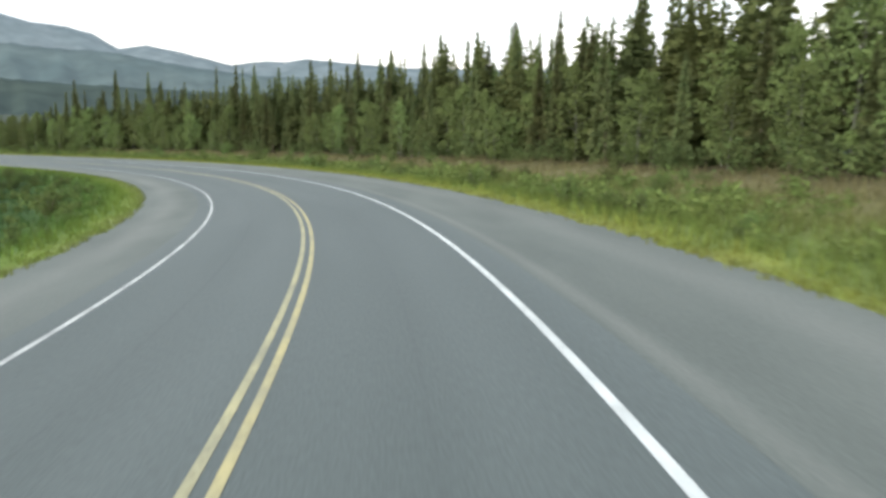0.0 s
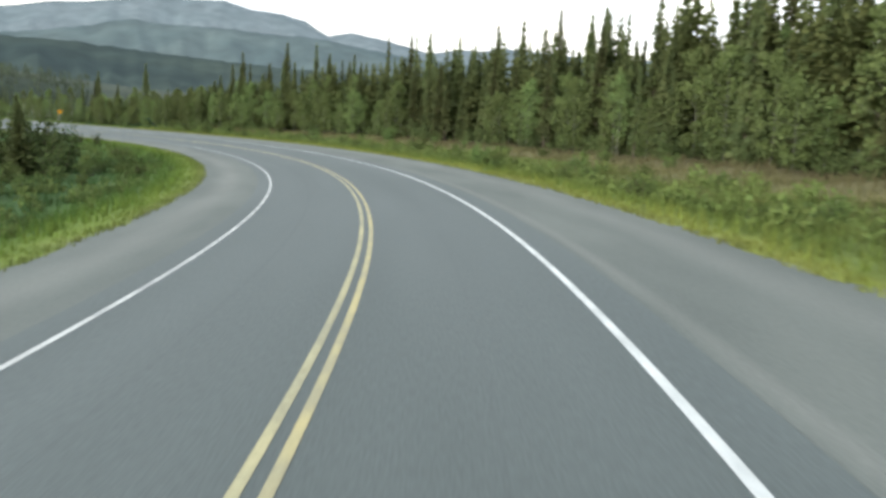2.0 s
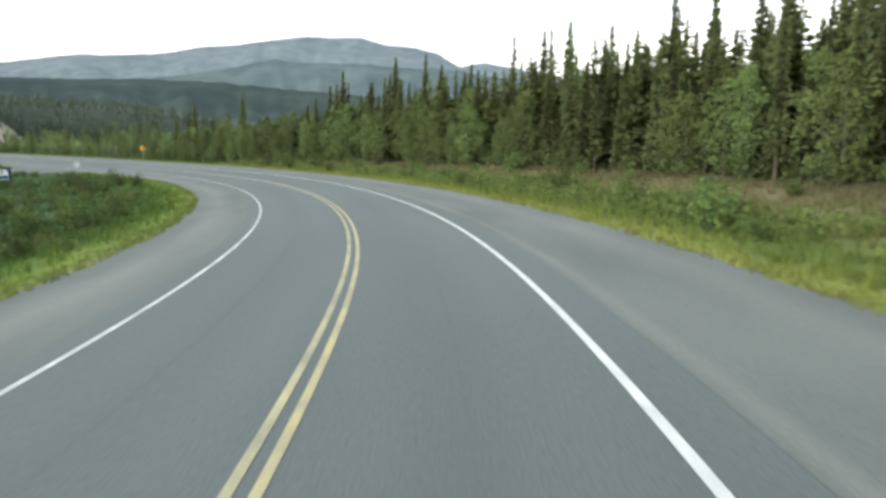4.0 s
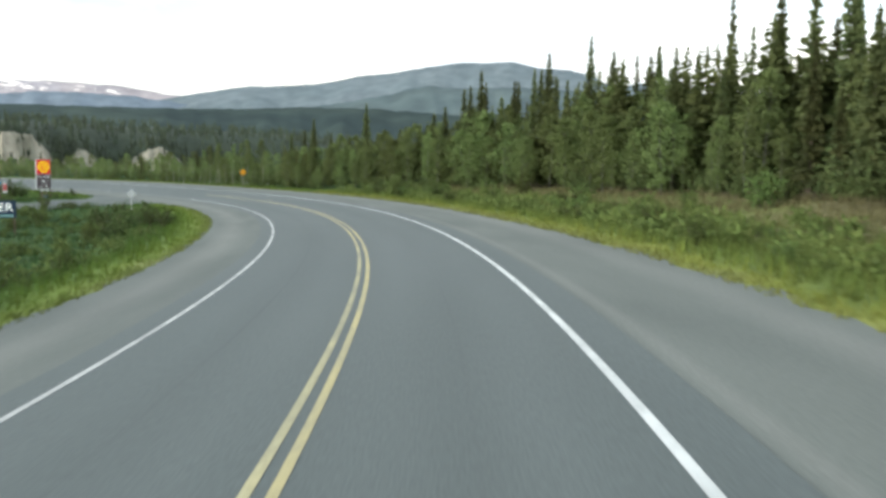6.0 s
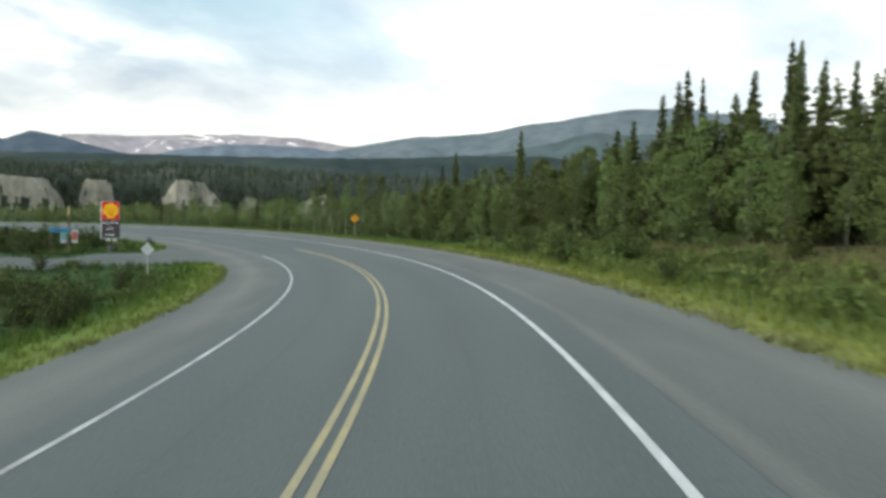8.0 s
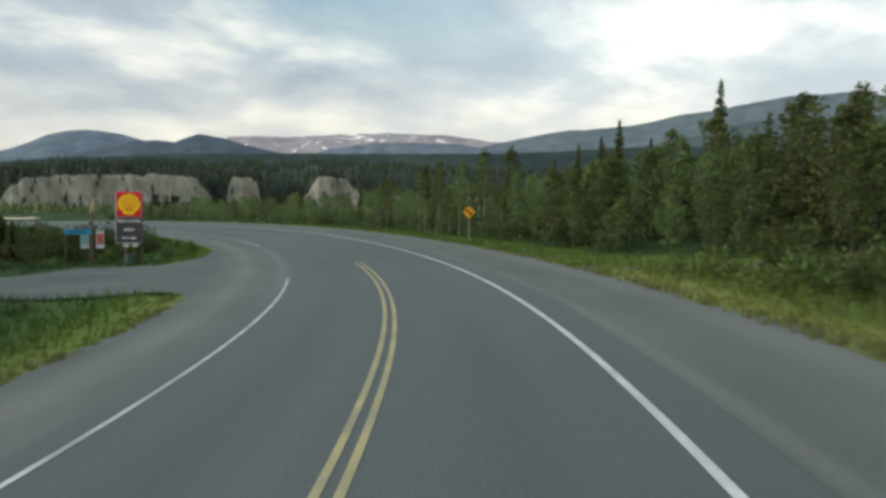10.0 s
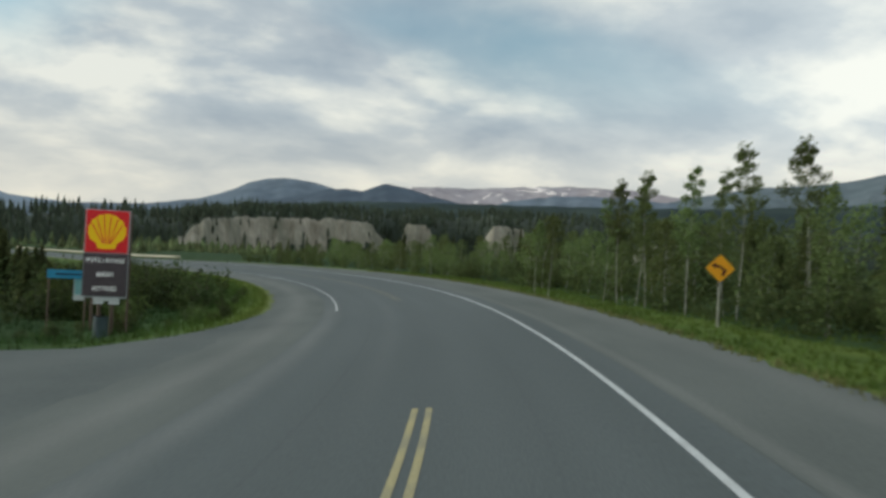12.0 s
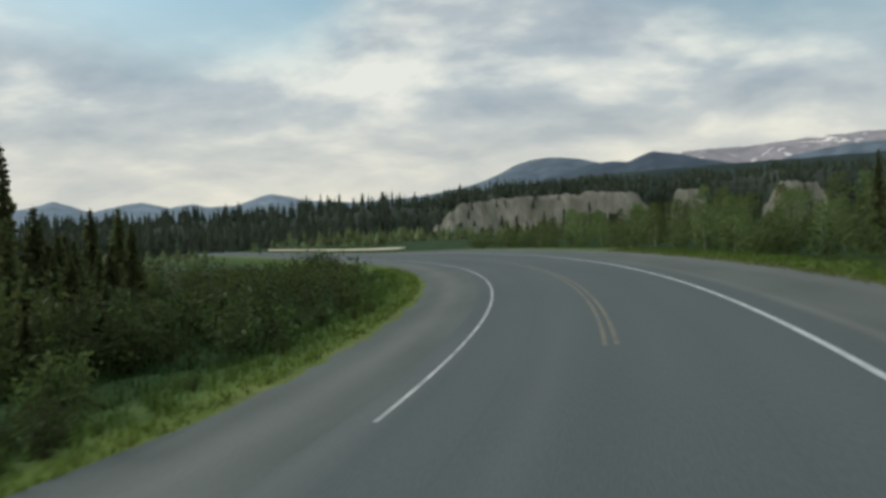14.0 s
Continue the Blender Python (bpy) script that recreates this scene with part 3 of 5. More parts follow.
def woods(name, spots, label, seed, mat=None):
    """Many small conifers in one mesh. spots: (x, y, z, height, spread)."""
    rng = random.Random(seed)
    vs, fs = [], []
    for x, y, z, h, w in spots:
        layers = 4
        for k in range(layers):
            f = k / layers
            z0, z1 = z + h * (0.06 + 0.8 * f), z + h * min(1.0, 0.06 + 0.8 * f + 0.42)
            r = w * (1 - f) ** 0.8 * rng.uniform(0.8, 1.2) + 0.05
            a0, b = rng.uniform(0, 6.28), len(vs)
            m = 5
            for i in range(m):
                a = a0 + i * 6.283 / m
                q = r * rng.uniform(0.65, 1.25)
                vs.append((x + q * math.cos(a), y + q * math.sin(a), z0 + rng.uniform(-0.3, 0.3)))
            vs.append((x + rng.uniform(-.1, .1), y + rng.uniform(-.1, .1), z1))
            for i in range(m):
                fs.append((b + i, b + (i + 1) % m, b + m))
    return tagged(new(name, mesh(name, vs, fs, mat or M_FARWOOD)), label, "woods", kind="stuff")


def far_woods():
    rng = random.Random(5)
    spots = []
    for _ in range(5000):
        az = rng.uniform(34, 172)
        t = 1 + rng.random() ** 2 * 2.2
        x, y, z = bluff_point(az, t + 0.04)
        h = rng.uniform(5.5, 9.5)
        spots.append((x, y, z - 0.4, h, h * rng.uniform(0.13, 0.2)))
    for _ in range(3000):
        az, t = rng.uniform(11, 172), rng.uniform(0.0, 1.0)
        c = cliff_share(az)
        if rng.random() < min(1, c * 1.5) * (0.93 if t > 0.35 else 0.6):
            continue
        x, y, z = bluff_point(az, t)
        h = rng.uniform(4, 11) * (0.6 if c > 0.3 else 1)
        spots.append((x, y, z - 0.5, h, h * rng.uniform(0.14, 0.22)))
    woods("far_woods", spots, "dark spruce woods on and below the river bluff", 6)
    spots = []
    for _ in range(2600):      # lowland between road and bluff
        az, r = rng.uniform(38, 170), rng.uniform(0, 1)
        foot = bluff_foot(az)
        r = foot - 8 - (foot - 190) * r * 0.75
        x, y = BX + r * math.cos(radians(az)), BY + r * math.sin(radians(az))
        s, side = to_road(x, y)
        if -22 < side[0] or s[0] > 550:
            continue
        h = rng.uniform(3.0, 8.0)
        spots.append((x, y, -2.2, h, h * rng.uniform(0.25, 0.4)))
    for _ in range(330):       # scattered growth on the flat inside the far bend
        x, y = rng.uniform(55, 136), rng.uniform(285, 490)
        s, side = to_road(x, y)
        if abs(side[0]) > 13 and 255 < s[0] < 555:
            h = rng.uniform(1.6, 4.2)
            spots.append((x, y, drop(x, y) - 0.2, h, h * rng.uniform(0.35, 0.5)))
    woods("valley_thicket", spots, "green thicket on the valley floor before the bluff", 7, M_THICKET)


M_THICKET = material("valley_thicket_leaves", (0.10, 0.135, 0.052), 0.9, second=(0.13, 0.15, 0.06), vary=0.3, scale=0.03, fine=0.3, island=0.4)
far_woods()


def ridge(name, dist, depth, az0, az1, height, mat, label, rough=0.06, seed=0.0):
    """A far ridge seen over the angles az0 to az1; height(az): its crest in degrees above the level."""
    cx, cy = 110.0, 60.0
    vs, fs, n = [], [], 15
    azs = np.arange(az0, az1 + 0.01, 0.25)
    for az in azs:
        crest = dist * math.tan(radians(max(0.05, height(az) + rough * fbm(az * 0.9, seed))))
        for j in range(n):
            t = j / (n - 2)
            r = dist - depth * (1 - t)
            gully = 0.10 * fbm(az * 0.6, t * 2.0, seed) * math.sin(math.pi * min(t, 1))
            z = crest * max(0, min(1, t ** 1.15 + gully)) if t <= 1 else crest * 0.7
            a = radians(az)
            vs.append((cx + r * math.cos(a), cy + r * math.sin(a), z - 4))
    for i in range(len(azs) - 1):
        for j in range(n - 1):
            fs.append((i * n + j, (i + 1) * n + j, (i + 1) * n + j + 1, i * n + j + 1))
    tagged(new(name, mesh(name, vs, fs, mat, True)), label, "mountain", kind="structure")


def hazed_mountain_material(name, near, far, glow, strength, snow=0.0):
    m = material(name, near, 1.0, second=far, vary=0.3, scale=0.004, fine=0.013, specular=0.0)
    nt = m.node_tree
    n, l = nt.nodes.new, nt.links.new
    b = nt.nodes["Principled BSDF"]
    # distance haze is put into the surface as a faint glow
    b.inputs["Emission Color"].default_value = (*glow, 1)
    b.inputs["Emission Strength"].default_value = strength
    if snow:
        hsv = next(x for x in nt.nodes if x.bl_idname == "ShaderNodeHueSaturation")
        no, tc, mp = n("ShaderNodeTexNoise"), n("ShaderNodeTexCoord"), n("ShaderNodeMapping")
        no.inputs["Scale"].default_value, no.inputs["Detail"].default_value = 0.009, 7
        mp.inputs["Scale"].default_value = (1, 0.7, 3.0)
        no.inputs["Distortion"].default_value = 1.2
        l(tc.outputs["Object"], mp.inputs[0]); l(mp.outputs[0], no.inputs[0])
        mr = n("ShaderNodeMapRange"); mr.inputs[1].default_value, mr.inputs[2].default_value = 0.60, 0.63
        l(no.outputs[0], mr.inputs[0])
        mx = n("ShaderNodeMix"); mx.data_type = "RGBA"; mx.inputs["B"].default_value = (0.95, 0.86, 0.8, 1)
        l(mr.outputs[0], mx.inputs["Factor"]); l(hsv.outputs[0], mx.inputs["A"]); l(mx.outputs["Result"], b.inputs["Base Color"])
    return m


def crest(*points):
    """A ridge line through (angle, height) pairs, both in degrees."""
    at = sorted(points)
    return lambda a: float(np.interp(a, [p[0] for p in at], [p[1] for p in at]))


# haze is painted in with the last colour, the glow, and its strength
M_MESA = hazed_mountain_material("hazy_mountain", (0.065, 0.08, 0.085), (0.095, 0.108, 0.115), (0.12, 0.145, 0.17), 0.64)
M_SNOWY = hazed_mountain_material("snowy_mountain", (0.31, 0.272, 0.275), (0.235, 0.222, 0.245), (0.24, 0.22, 0.245), 0.5, 1.0)
M_DOME = hazed_mountain_material("blue_haze_hill", (0.12, 0.14, 0.16), (0.09, 0.11, 0.13), (0.12, 0.15, 0.20), 0.5)
M_HAZE = hazed_mountain_material("hazy_hill", (0.16, 0.19, 0.22), (0.13, 0.155, 0.185), (0.19, 0.23, 0.29), 0.55)
M_HUMP = hazed_mountain_material("dark_hill", (0.07, 0.085, 0.10), (0.055, 0.07, 0.085), (0.08, 0.10, 0.14), 0.5)
M_FOOT = hazed_mountain_material("foothill", (0.035, 0.05, 0.05), (0.06, 0.075, 0.07), (0.085, 0.105, 0.122), 0.66)
M_LOW = hazed_mountain_material("wooded_hill", (0.024, 0.034, 0.030), (0.042, 0.054, 0.042), (0.048, 0.062, 0.074), 0.44)
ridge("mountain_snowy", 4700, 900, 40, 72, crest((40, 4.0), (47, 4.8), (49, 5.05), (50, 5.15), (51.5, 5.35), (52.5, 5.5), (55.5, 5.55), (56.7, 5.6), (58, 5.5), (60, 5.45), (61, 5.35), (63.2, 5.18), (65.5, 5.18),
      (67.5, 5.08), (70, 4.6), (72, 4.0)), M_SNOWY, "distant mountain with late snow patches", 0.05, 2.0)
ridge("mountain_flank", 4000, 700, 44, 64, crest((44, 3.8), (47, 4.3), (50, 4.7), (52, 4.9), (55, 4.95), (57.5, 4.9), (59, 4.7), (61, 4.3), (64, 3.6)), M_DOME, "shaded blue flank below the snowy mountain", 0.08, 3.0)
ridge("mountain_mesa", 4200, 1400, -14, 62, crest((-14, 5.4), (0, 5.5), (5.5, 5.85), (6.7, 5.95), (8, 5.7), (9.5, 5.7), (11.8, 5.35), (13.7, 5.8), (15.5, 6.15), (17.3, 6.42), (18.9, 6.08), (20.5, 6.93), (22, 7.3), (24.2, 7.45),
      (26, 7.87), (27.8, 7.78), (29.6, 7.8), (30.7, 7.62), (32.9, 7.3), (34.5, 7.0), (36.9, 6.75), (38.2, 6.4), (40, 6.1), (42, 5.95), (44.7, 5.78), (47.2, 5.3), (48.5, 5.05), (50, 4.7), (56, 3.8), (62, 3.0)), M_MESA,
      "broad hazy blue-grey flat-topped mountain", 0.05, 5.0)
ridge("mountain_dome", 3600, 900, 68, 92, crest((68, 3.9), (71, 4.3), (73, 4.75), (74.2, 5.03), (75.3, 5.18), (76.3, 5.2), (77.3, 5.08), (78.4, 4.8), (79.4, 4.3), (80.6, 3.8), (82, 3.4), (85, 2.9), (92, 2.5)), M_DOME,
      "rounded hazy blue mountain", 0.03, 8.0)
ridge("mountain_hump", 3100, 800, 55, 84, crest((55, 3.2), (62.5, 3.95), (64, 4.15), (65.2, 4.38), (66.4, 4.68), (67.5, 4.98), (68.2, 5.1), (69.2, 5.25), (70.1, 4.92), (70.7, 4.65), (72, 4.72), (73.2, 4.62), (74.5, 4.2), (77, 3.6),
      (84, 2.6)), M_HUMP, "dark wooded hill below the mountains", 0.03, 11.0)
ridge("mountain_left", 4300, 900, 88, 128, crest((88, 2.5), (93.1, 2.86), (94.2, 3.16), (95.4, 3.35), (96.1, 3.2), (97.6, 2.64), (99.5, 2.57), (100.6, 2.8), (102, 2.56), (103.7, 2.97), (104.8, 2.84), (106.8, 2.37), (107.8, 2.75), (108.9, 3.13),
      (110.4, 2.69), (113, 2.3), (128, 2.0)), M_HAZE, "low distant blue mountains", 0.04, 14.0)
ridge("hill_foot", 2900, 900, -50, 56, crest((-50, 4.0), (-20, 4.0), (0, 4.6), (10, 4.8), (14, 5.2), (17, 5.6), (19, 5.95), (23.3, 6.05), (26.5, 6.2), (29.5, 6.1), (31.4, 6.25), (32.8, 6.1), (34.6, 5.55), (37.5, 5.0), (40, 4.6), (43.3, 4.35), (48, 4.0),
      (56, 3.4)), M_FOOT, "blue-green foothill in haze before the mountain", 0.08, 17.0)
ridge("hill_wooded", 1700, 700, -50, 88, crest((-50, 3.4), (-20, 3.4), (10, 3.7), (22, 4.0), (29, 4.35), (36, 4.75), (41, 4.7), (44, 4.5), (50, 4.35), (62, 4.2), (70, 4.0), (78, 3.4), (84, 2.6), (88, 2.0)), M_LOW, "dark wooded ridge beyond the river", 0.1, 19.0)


# ---- trees ----
def spruce_data(h, w, seed, bare=0.06, scraggy=0.0, coarse=1.0):
    """Trunk and crown of a narrow northern spruce."""
    rng = random.Random(seed)
    tv, tf, n = [], [], 7
    levels = [(0, 1.0), (0.3, 0.72), (0.65, 0.4), (1.0, 0.04)]
    r0 = 0.008 * h + 0.03
    for k, (f, q) in enumerate(levels):
        for i in range(n):
            a = i * 6.2832 / n
            tv.append((r0 * q * math.cos(a), r0 * q * math.sin(a), h * f))
        if k:
            for i in range(n):
                tf.append(((k - 1) * n + i, (k - 1) * n + (i + 1) % n, k * n + (i + 1) % n, k * n + i))
    vs, fs = [], []

    def spray(px, py, pz, ux, uy, uz, long, wide, roll):
        """A flat needle spray from (px, py, pz) along (ux, uy, uz)."""
        k = math.hypot(ux, uy)
        sx, sy, sz = -uy / k * math.cos(roll) * wide, ux / k * math.cos(roll) * wide, math.sin(roll) * wide
        b = len(vs)
        q = rng.uniform(0.4, 0.65) * long
        vs.extend(((px, py, pz), (px + ux * q + sx, py + uy * q + sy, pz + uz * q + sz), (px + ux * long, py + uy * long, pz + uz * long),
                   (px + ux * q - sx, py + uy * q - sy, pz + uz * q - sz)))
        fs.append((b, b + 1, b + 2, b + 3))
    z = bare * h
    while z < h * 0.985:
        f = z / h
        reach = w * (min(1.0, (f / 0.12 + 0.4)) * (1 - f) ** 0.78 + 0.04)
        gap = 0.88 * coarse * (0.30 + 0.012 * h) * (1.0 - 0.68 * f)
        m = 5 if f < 0.8 else 4
        a0 = rng.uniform(0, 6.28)
        for i in range(m):
            a = a0 + i * 6.2832 / m + rng.uniform(-0.5, 0.5)
            L = reach * rng.uniform(0.6, 1.2)
            if scraggy and rng.random() < scraggy:
                L *= rng.uniform(0.3, 0.75)
            slope = -(0.42 - 0.75 * f) + rng.uniform(-0.15, 0.15)
            pz = z + rng.uniform(-0.9, 0.9) * gap
            for k in range(4 if coarse == 1 else 2):
                g = (0.0, 0.15, 0.35, 0.5)[k] * L if coarse == 1 else (0.0, 0.3)[k] * L
                b2 = a + rng.uniform(-0.45, 0.45) * (k > 0)
                long = L * rng.uniform(0.45, 0.62) + 0.08 if k else L
                roll = rng.uniform(0.7, 2.4) if k else rng.uniform(-0.8, 0.8)
                sl = slope + rng.uniform(-0.6, 0.25) * (k > 0)
                spray(g * math.cos(a), g * math.sin(a), pz + g * slope, math.cos(b2), math.sin(b2), sl, long, (0.19 + 0.08 * (coarse > 1)) * L + 0.07, roll)
        for k in range(2 if coarse == 1 else 1):      # short upright growth round the stem
            q = rng.uniform(0, 6.28)
            spray(0.12 * reach * math.cos(q), 0.12 * reach * math.sin(q), z - gap, 0.06 * math.cos(q), 0.06 * math.sin(q), 1.0, gap * 2.6, 0.34 * reach, rng.uniform(-0.5, 0.5))
        z += gap * rng.uniform(0.8, 1.2)
    for k in range(3):      # leader at the top
        spray(0, 0, h * 0.965, 0.02, 0.01, 1.0, h * 0.05, 0.07, k * 1.05)
    return (tv, tf), (vs, fs)


def limb(vs, fs, p, q, r0, r1, n=5):
    p, q = Vector(p), Vector(q)
    d = (q - p).normalized()
    u = d.orthogonal().normalized()
    v = d.cross(u)
    b = len(vs)
    for c, r in ((p, r0), (q, r1)):
        for i in range(n):
            a = i * 6.2832 / n
            vs.append(tuple(c + u * (r * math.cos(a)) + v * (r * math.sin(a))))
    for i in range(n):
        fs.append((b + i, b + (i + 1) % n, b + n + (i + 1) % n, b + n + i))
    return b


def leaf(vs, fs, c, size, rng, slim=0.6):
    d = Vector((rng.gauss(0, 1), rng.gauss(0, 1), rng.gauss(0, 0.7))).normalized()
    u = d.orthogonal().normalized()
    u = (Matrix.Rotation(rng.uniform(0, 6.28), 3, d) @ u)
    v = d.cross(u)
    b = len(vs)
    c = Vector(c)
    for x, y in ((-0.5, 0), (0, -0.5 * slim), (0.5, 0), (0, 0.5 * slim)):
        vs.append(tuple(c + u * (x * size) + v * (y * size)))
    fs.append((b, b + 1, b + 2, b + 3))


def aspen_data(h, w, seed, leaves=1300, bare=0.35, size=0.3, tuft=1.0):
    rng = random.Random(seed)
    tv, tf, vs, fs = [], [], [], []
    lean = rng.uniform(-0.03, 0.03), rng.uniform(-0.03, 0.03)
    pts = [(lean[0] * h * f + 0.14 * math.sin(5 * f + seed), lean[1] * h * f + 0.08 * math.cos(4 * f + seed), h * f) for f in (0, 0.2, 0.4, 0.6, 0.8, 0.97)]
    r0 = (0.006 * h + 0.016) * (1.0 if tuft == 1.0 else 0.68)
    for k in range(5):
        b = limb(tv, tf, pts[k], pts[k + 1], r0 * (1 - k / 5.4), r0 * (1 - (k + 1) / 5.4), 7)
        if k:       # the lengths of the stem grow out of one another
            tf.append((b - 7, b - 6, b))
    blobs = []
    n = int(9 + h)
    for i in range(n):
        f = bare + (0.97 - bare) * (i + rng.random()) / n
        a = i * 2.4 + rng.uniform(-0.5, 0.5)
        up = min(1, max(0.08, (f - bare) / (1.02 - bare)))
        full = math.sin(math.pi * up ** 0.75) if tuft == 1.0 else (1.05 - up) * min(1.0, 0.35 + 4 * up)     # round crowns, or narrow pointed ones
        reach = w * full * rng.uniform(0.45, 1.0) + 0.15
        k = min(4, int(f * 5))
        g = f * 5 - k
        base = Vector(pts[k]).lerp(Vector(pts[k + 1]), min(1, g))
        tip = base + Vector((math.cos(a) * reach, math.sin(a) * reach, reach * rng.uniform(0.35, 0.9)))
        b = limb(tv, tf, base, tip, r0 * 0.28, r0 * 0.08, 4)
        tf.append((b, b + 1, k * 14 + 7))
        blobs.append((base.lerp(tip, 0.55), (0.35 + reach * 0.35) * tuft))
        blobs.append((tip, (0.3 + reach * 0.28) * tuft))
    blobs.append((Vector(pts[5]), 0.4))
    for _ in range(leaves):
        c, r = rng.choice(blobs)
        d = Vector((rng.gauss(0, 1), rng.gauss(0, 1), rng.gauss(0, 0.8)))
        d = d.normalized() * r * rng.random() ** 0.4
        leaf(vs, fs, c + d, size * rng.uniform(0.6, 1.2), rng, 0.75)
    return (tv, tf), (vs, fs)


def shrub_data(h, w, seed, leaves=420, size=0.2):
    rng = random.Random(seed)
    tv, tf, vs, fs = [], [], [], []
    stems = 9
    tips = []
    for i in range(stems):
        a, q = rng.uniform(0, 6.28), rng.uniform(0.2, 1.0)
        tip = Vector((math.cos(a) * w * q, math.sin(a) * w * q, h * rng.uniform(0.6, 1.0) * (1.05 - 0.35 * q)))
        b = limb(tv, tf, (tip.x * 0.15, tip.y * 0.15, 0), tip, 0.025, 0.008, 4)
        if i:       # all stems rise from one stool
            tf.append((b, b + 1, 0))
        tips.append(tip)
    for _ in range(leaves):
        t = rng.choice(tips)
        f = rng.uniform(0.2, 1.05)
        c = Vector((t.x * (0.15 + 0.85 * f), t.y * (0.15 + 0.85 * f), t.z * f)) + Vector((rng.gauss(0, 1), rng.gauss(0, 1), rng.gauss(0, 0.7))) * 0.16 * (0.5 + h / 2.5)
        c.z = max(0.03, c.z)
        leaf(vs, fs, c, size * rng.uniform(0.6, 1.3), rng, 0.42)
    return (tv, tf), (vs, fs)


def plant(name, data, bark, leafage, label, category, group, stem="trunk"):
    ob = new(name)
    part(stem, mesh(stem, *data[0], bark, True), None, ob)
    part("crown", mesh("crown", *data[1], leafage), None, ob)
    return tagged(ob, label, category, group)


def stand(proto, x, y, z, scale=1.0, turn=0.0, tall=1.0):
    ob = copy_thing(proto, pose(x, y, z, 0, 0, turn))
    ob.scale = (scale, scale, scale * tall)
    return ob


SPRUCE = [plant("spruce_tree", spruce_data(h, w, 10 + i, bare, sc), M_BARK, M_SPRUCE, lab, "tree", "spruces of the roadside forest")
          for i, (h, w, bare, sc, lab) in enumerate((
              (14, 1.35, 0.04, 0.0, "tall narrow dark green spruce in the forest edge"), (14, 1.15, 0.08, 0.15, "slender dark spruce with short drooping branches"),
              (14, 1.65, 0.03, 0.1, "full dark green spruce with low branches"), (14, 0.95, 0.2, 0.3, "thin scraggy spruce with a bare lower trunk"),
              (14, 1.3, 0.25, 0.2, "spruce with bare reddish lower trunk and dense top"), (14, 1.25, 0.05, 0.1, "pointed olive green spruce among others")))]
SLIM = [plant("aspen_tree", aspen_data(9, 1.25, 61 + i, 2600, bare, 0.14, 0.6), M_PALE, M_ASPEN, "tall slim aspen with a bare pale stem and narrow tufted top", "tree", "aspens of the roadside forest") for i, bare in enumerate((0.42, 0.36, 0.5))]
ASPEN = [plant("aspen_tree", aspen_data(h, w, 40 + i, lv, bare, sz), M_PALE if bare > 0.4 else M_POPLAR, M_ASPEN, lab, "tree", "aspens of the roadside forest")
         for i, (h, w, lv, bare, sz, lab) in enumerate((
             (9, 1.8, 1350, 0.15, 0.27, "light green poplar with a grey trunk"), (9, 1.4, 1500, 0.42, 0.21, "slender aspen with a tall bare pale trunk"),
             (9, 2.3, 1700, 0.04, 0.30, "broad leafy poplar branching near the ground"), (9, 1.3, 950, 0.2, 0.25, "thin young aspen with open crown")))]
YOUNG = [plant("young_aspen", aspen_data(h, w, 55 + i, lv, bare, sz), M_PALE, M_ASPEN, lab, "tree", "young aspens ahead on the outer verge")
         for i, (h, w, lv, bare, sz, lab) in enumerate((
             (4, 1.1, 760, 0.1, 0.18, "young light green aspen in dense growth"), (4, 0.8, 560, 0.25, 0.165, "slim young aspen with a pale stem"), (4, 1.4, 950, 0.03, 0.185, "bushy young poplar branching from the ground")))]
SHRUB = [plant("willow_shrub", shrub_data(h, w, 70 + i, lv, sz), M_BARK, M_WILLOW, lab, "shrub", "willow shrubs along the verge")
         for i, (h, w, lv, sz, lab) in enumerate((
             (1.6, 1.0, 330, 0.23, "grey-green willow shrub on the verge"), (1.3, 1.3, 350, 0.22, "low spreading green willow shrub"), (2.4, 1.2, 460, 0.27, "upright leafy willow shrub")))]
SHRUB.append(plant("willow_shrub", shrub_data(2.1, 1.1, 79, 420, 0.24), M_BARK, M_WILLOW_DARK, "dark blue-green willow shrub standing in grass", "shrub", "willow shrubs along the verge"))
PROTOS = SPRUCE + SLIM + ASPEN + YOUNG + SHRUB
rng = random.Random(21)


def forest_edge(s):
    """How far from the road's middle the outer forest begins."""
    return float(np.interp(s, [-20, 60, 130, 160, 178, 195, 215, 330], [23, 23, 24, 22, 18, 13, 10.5, 11]))


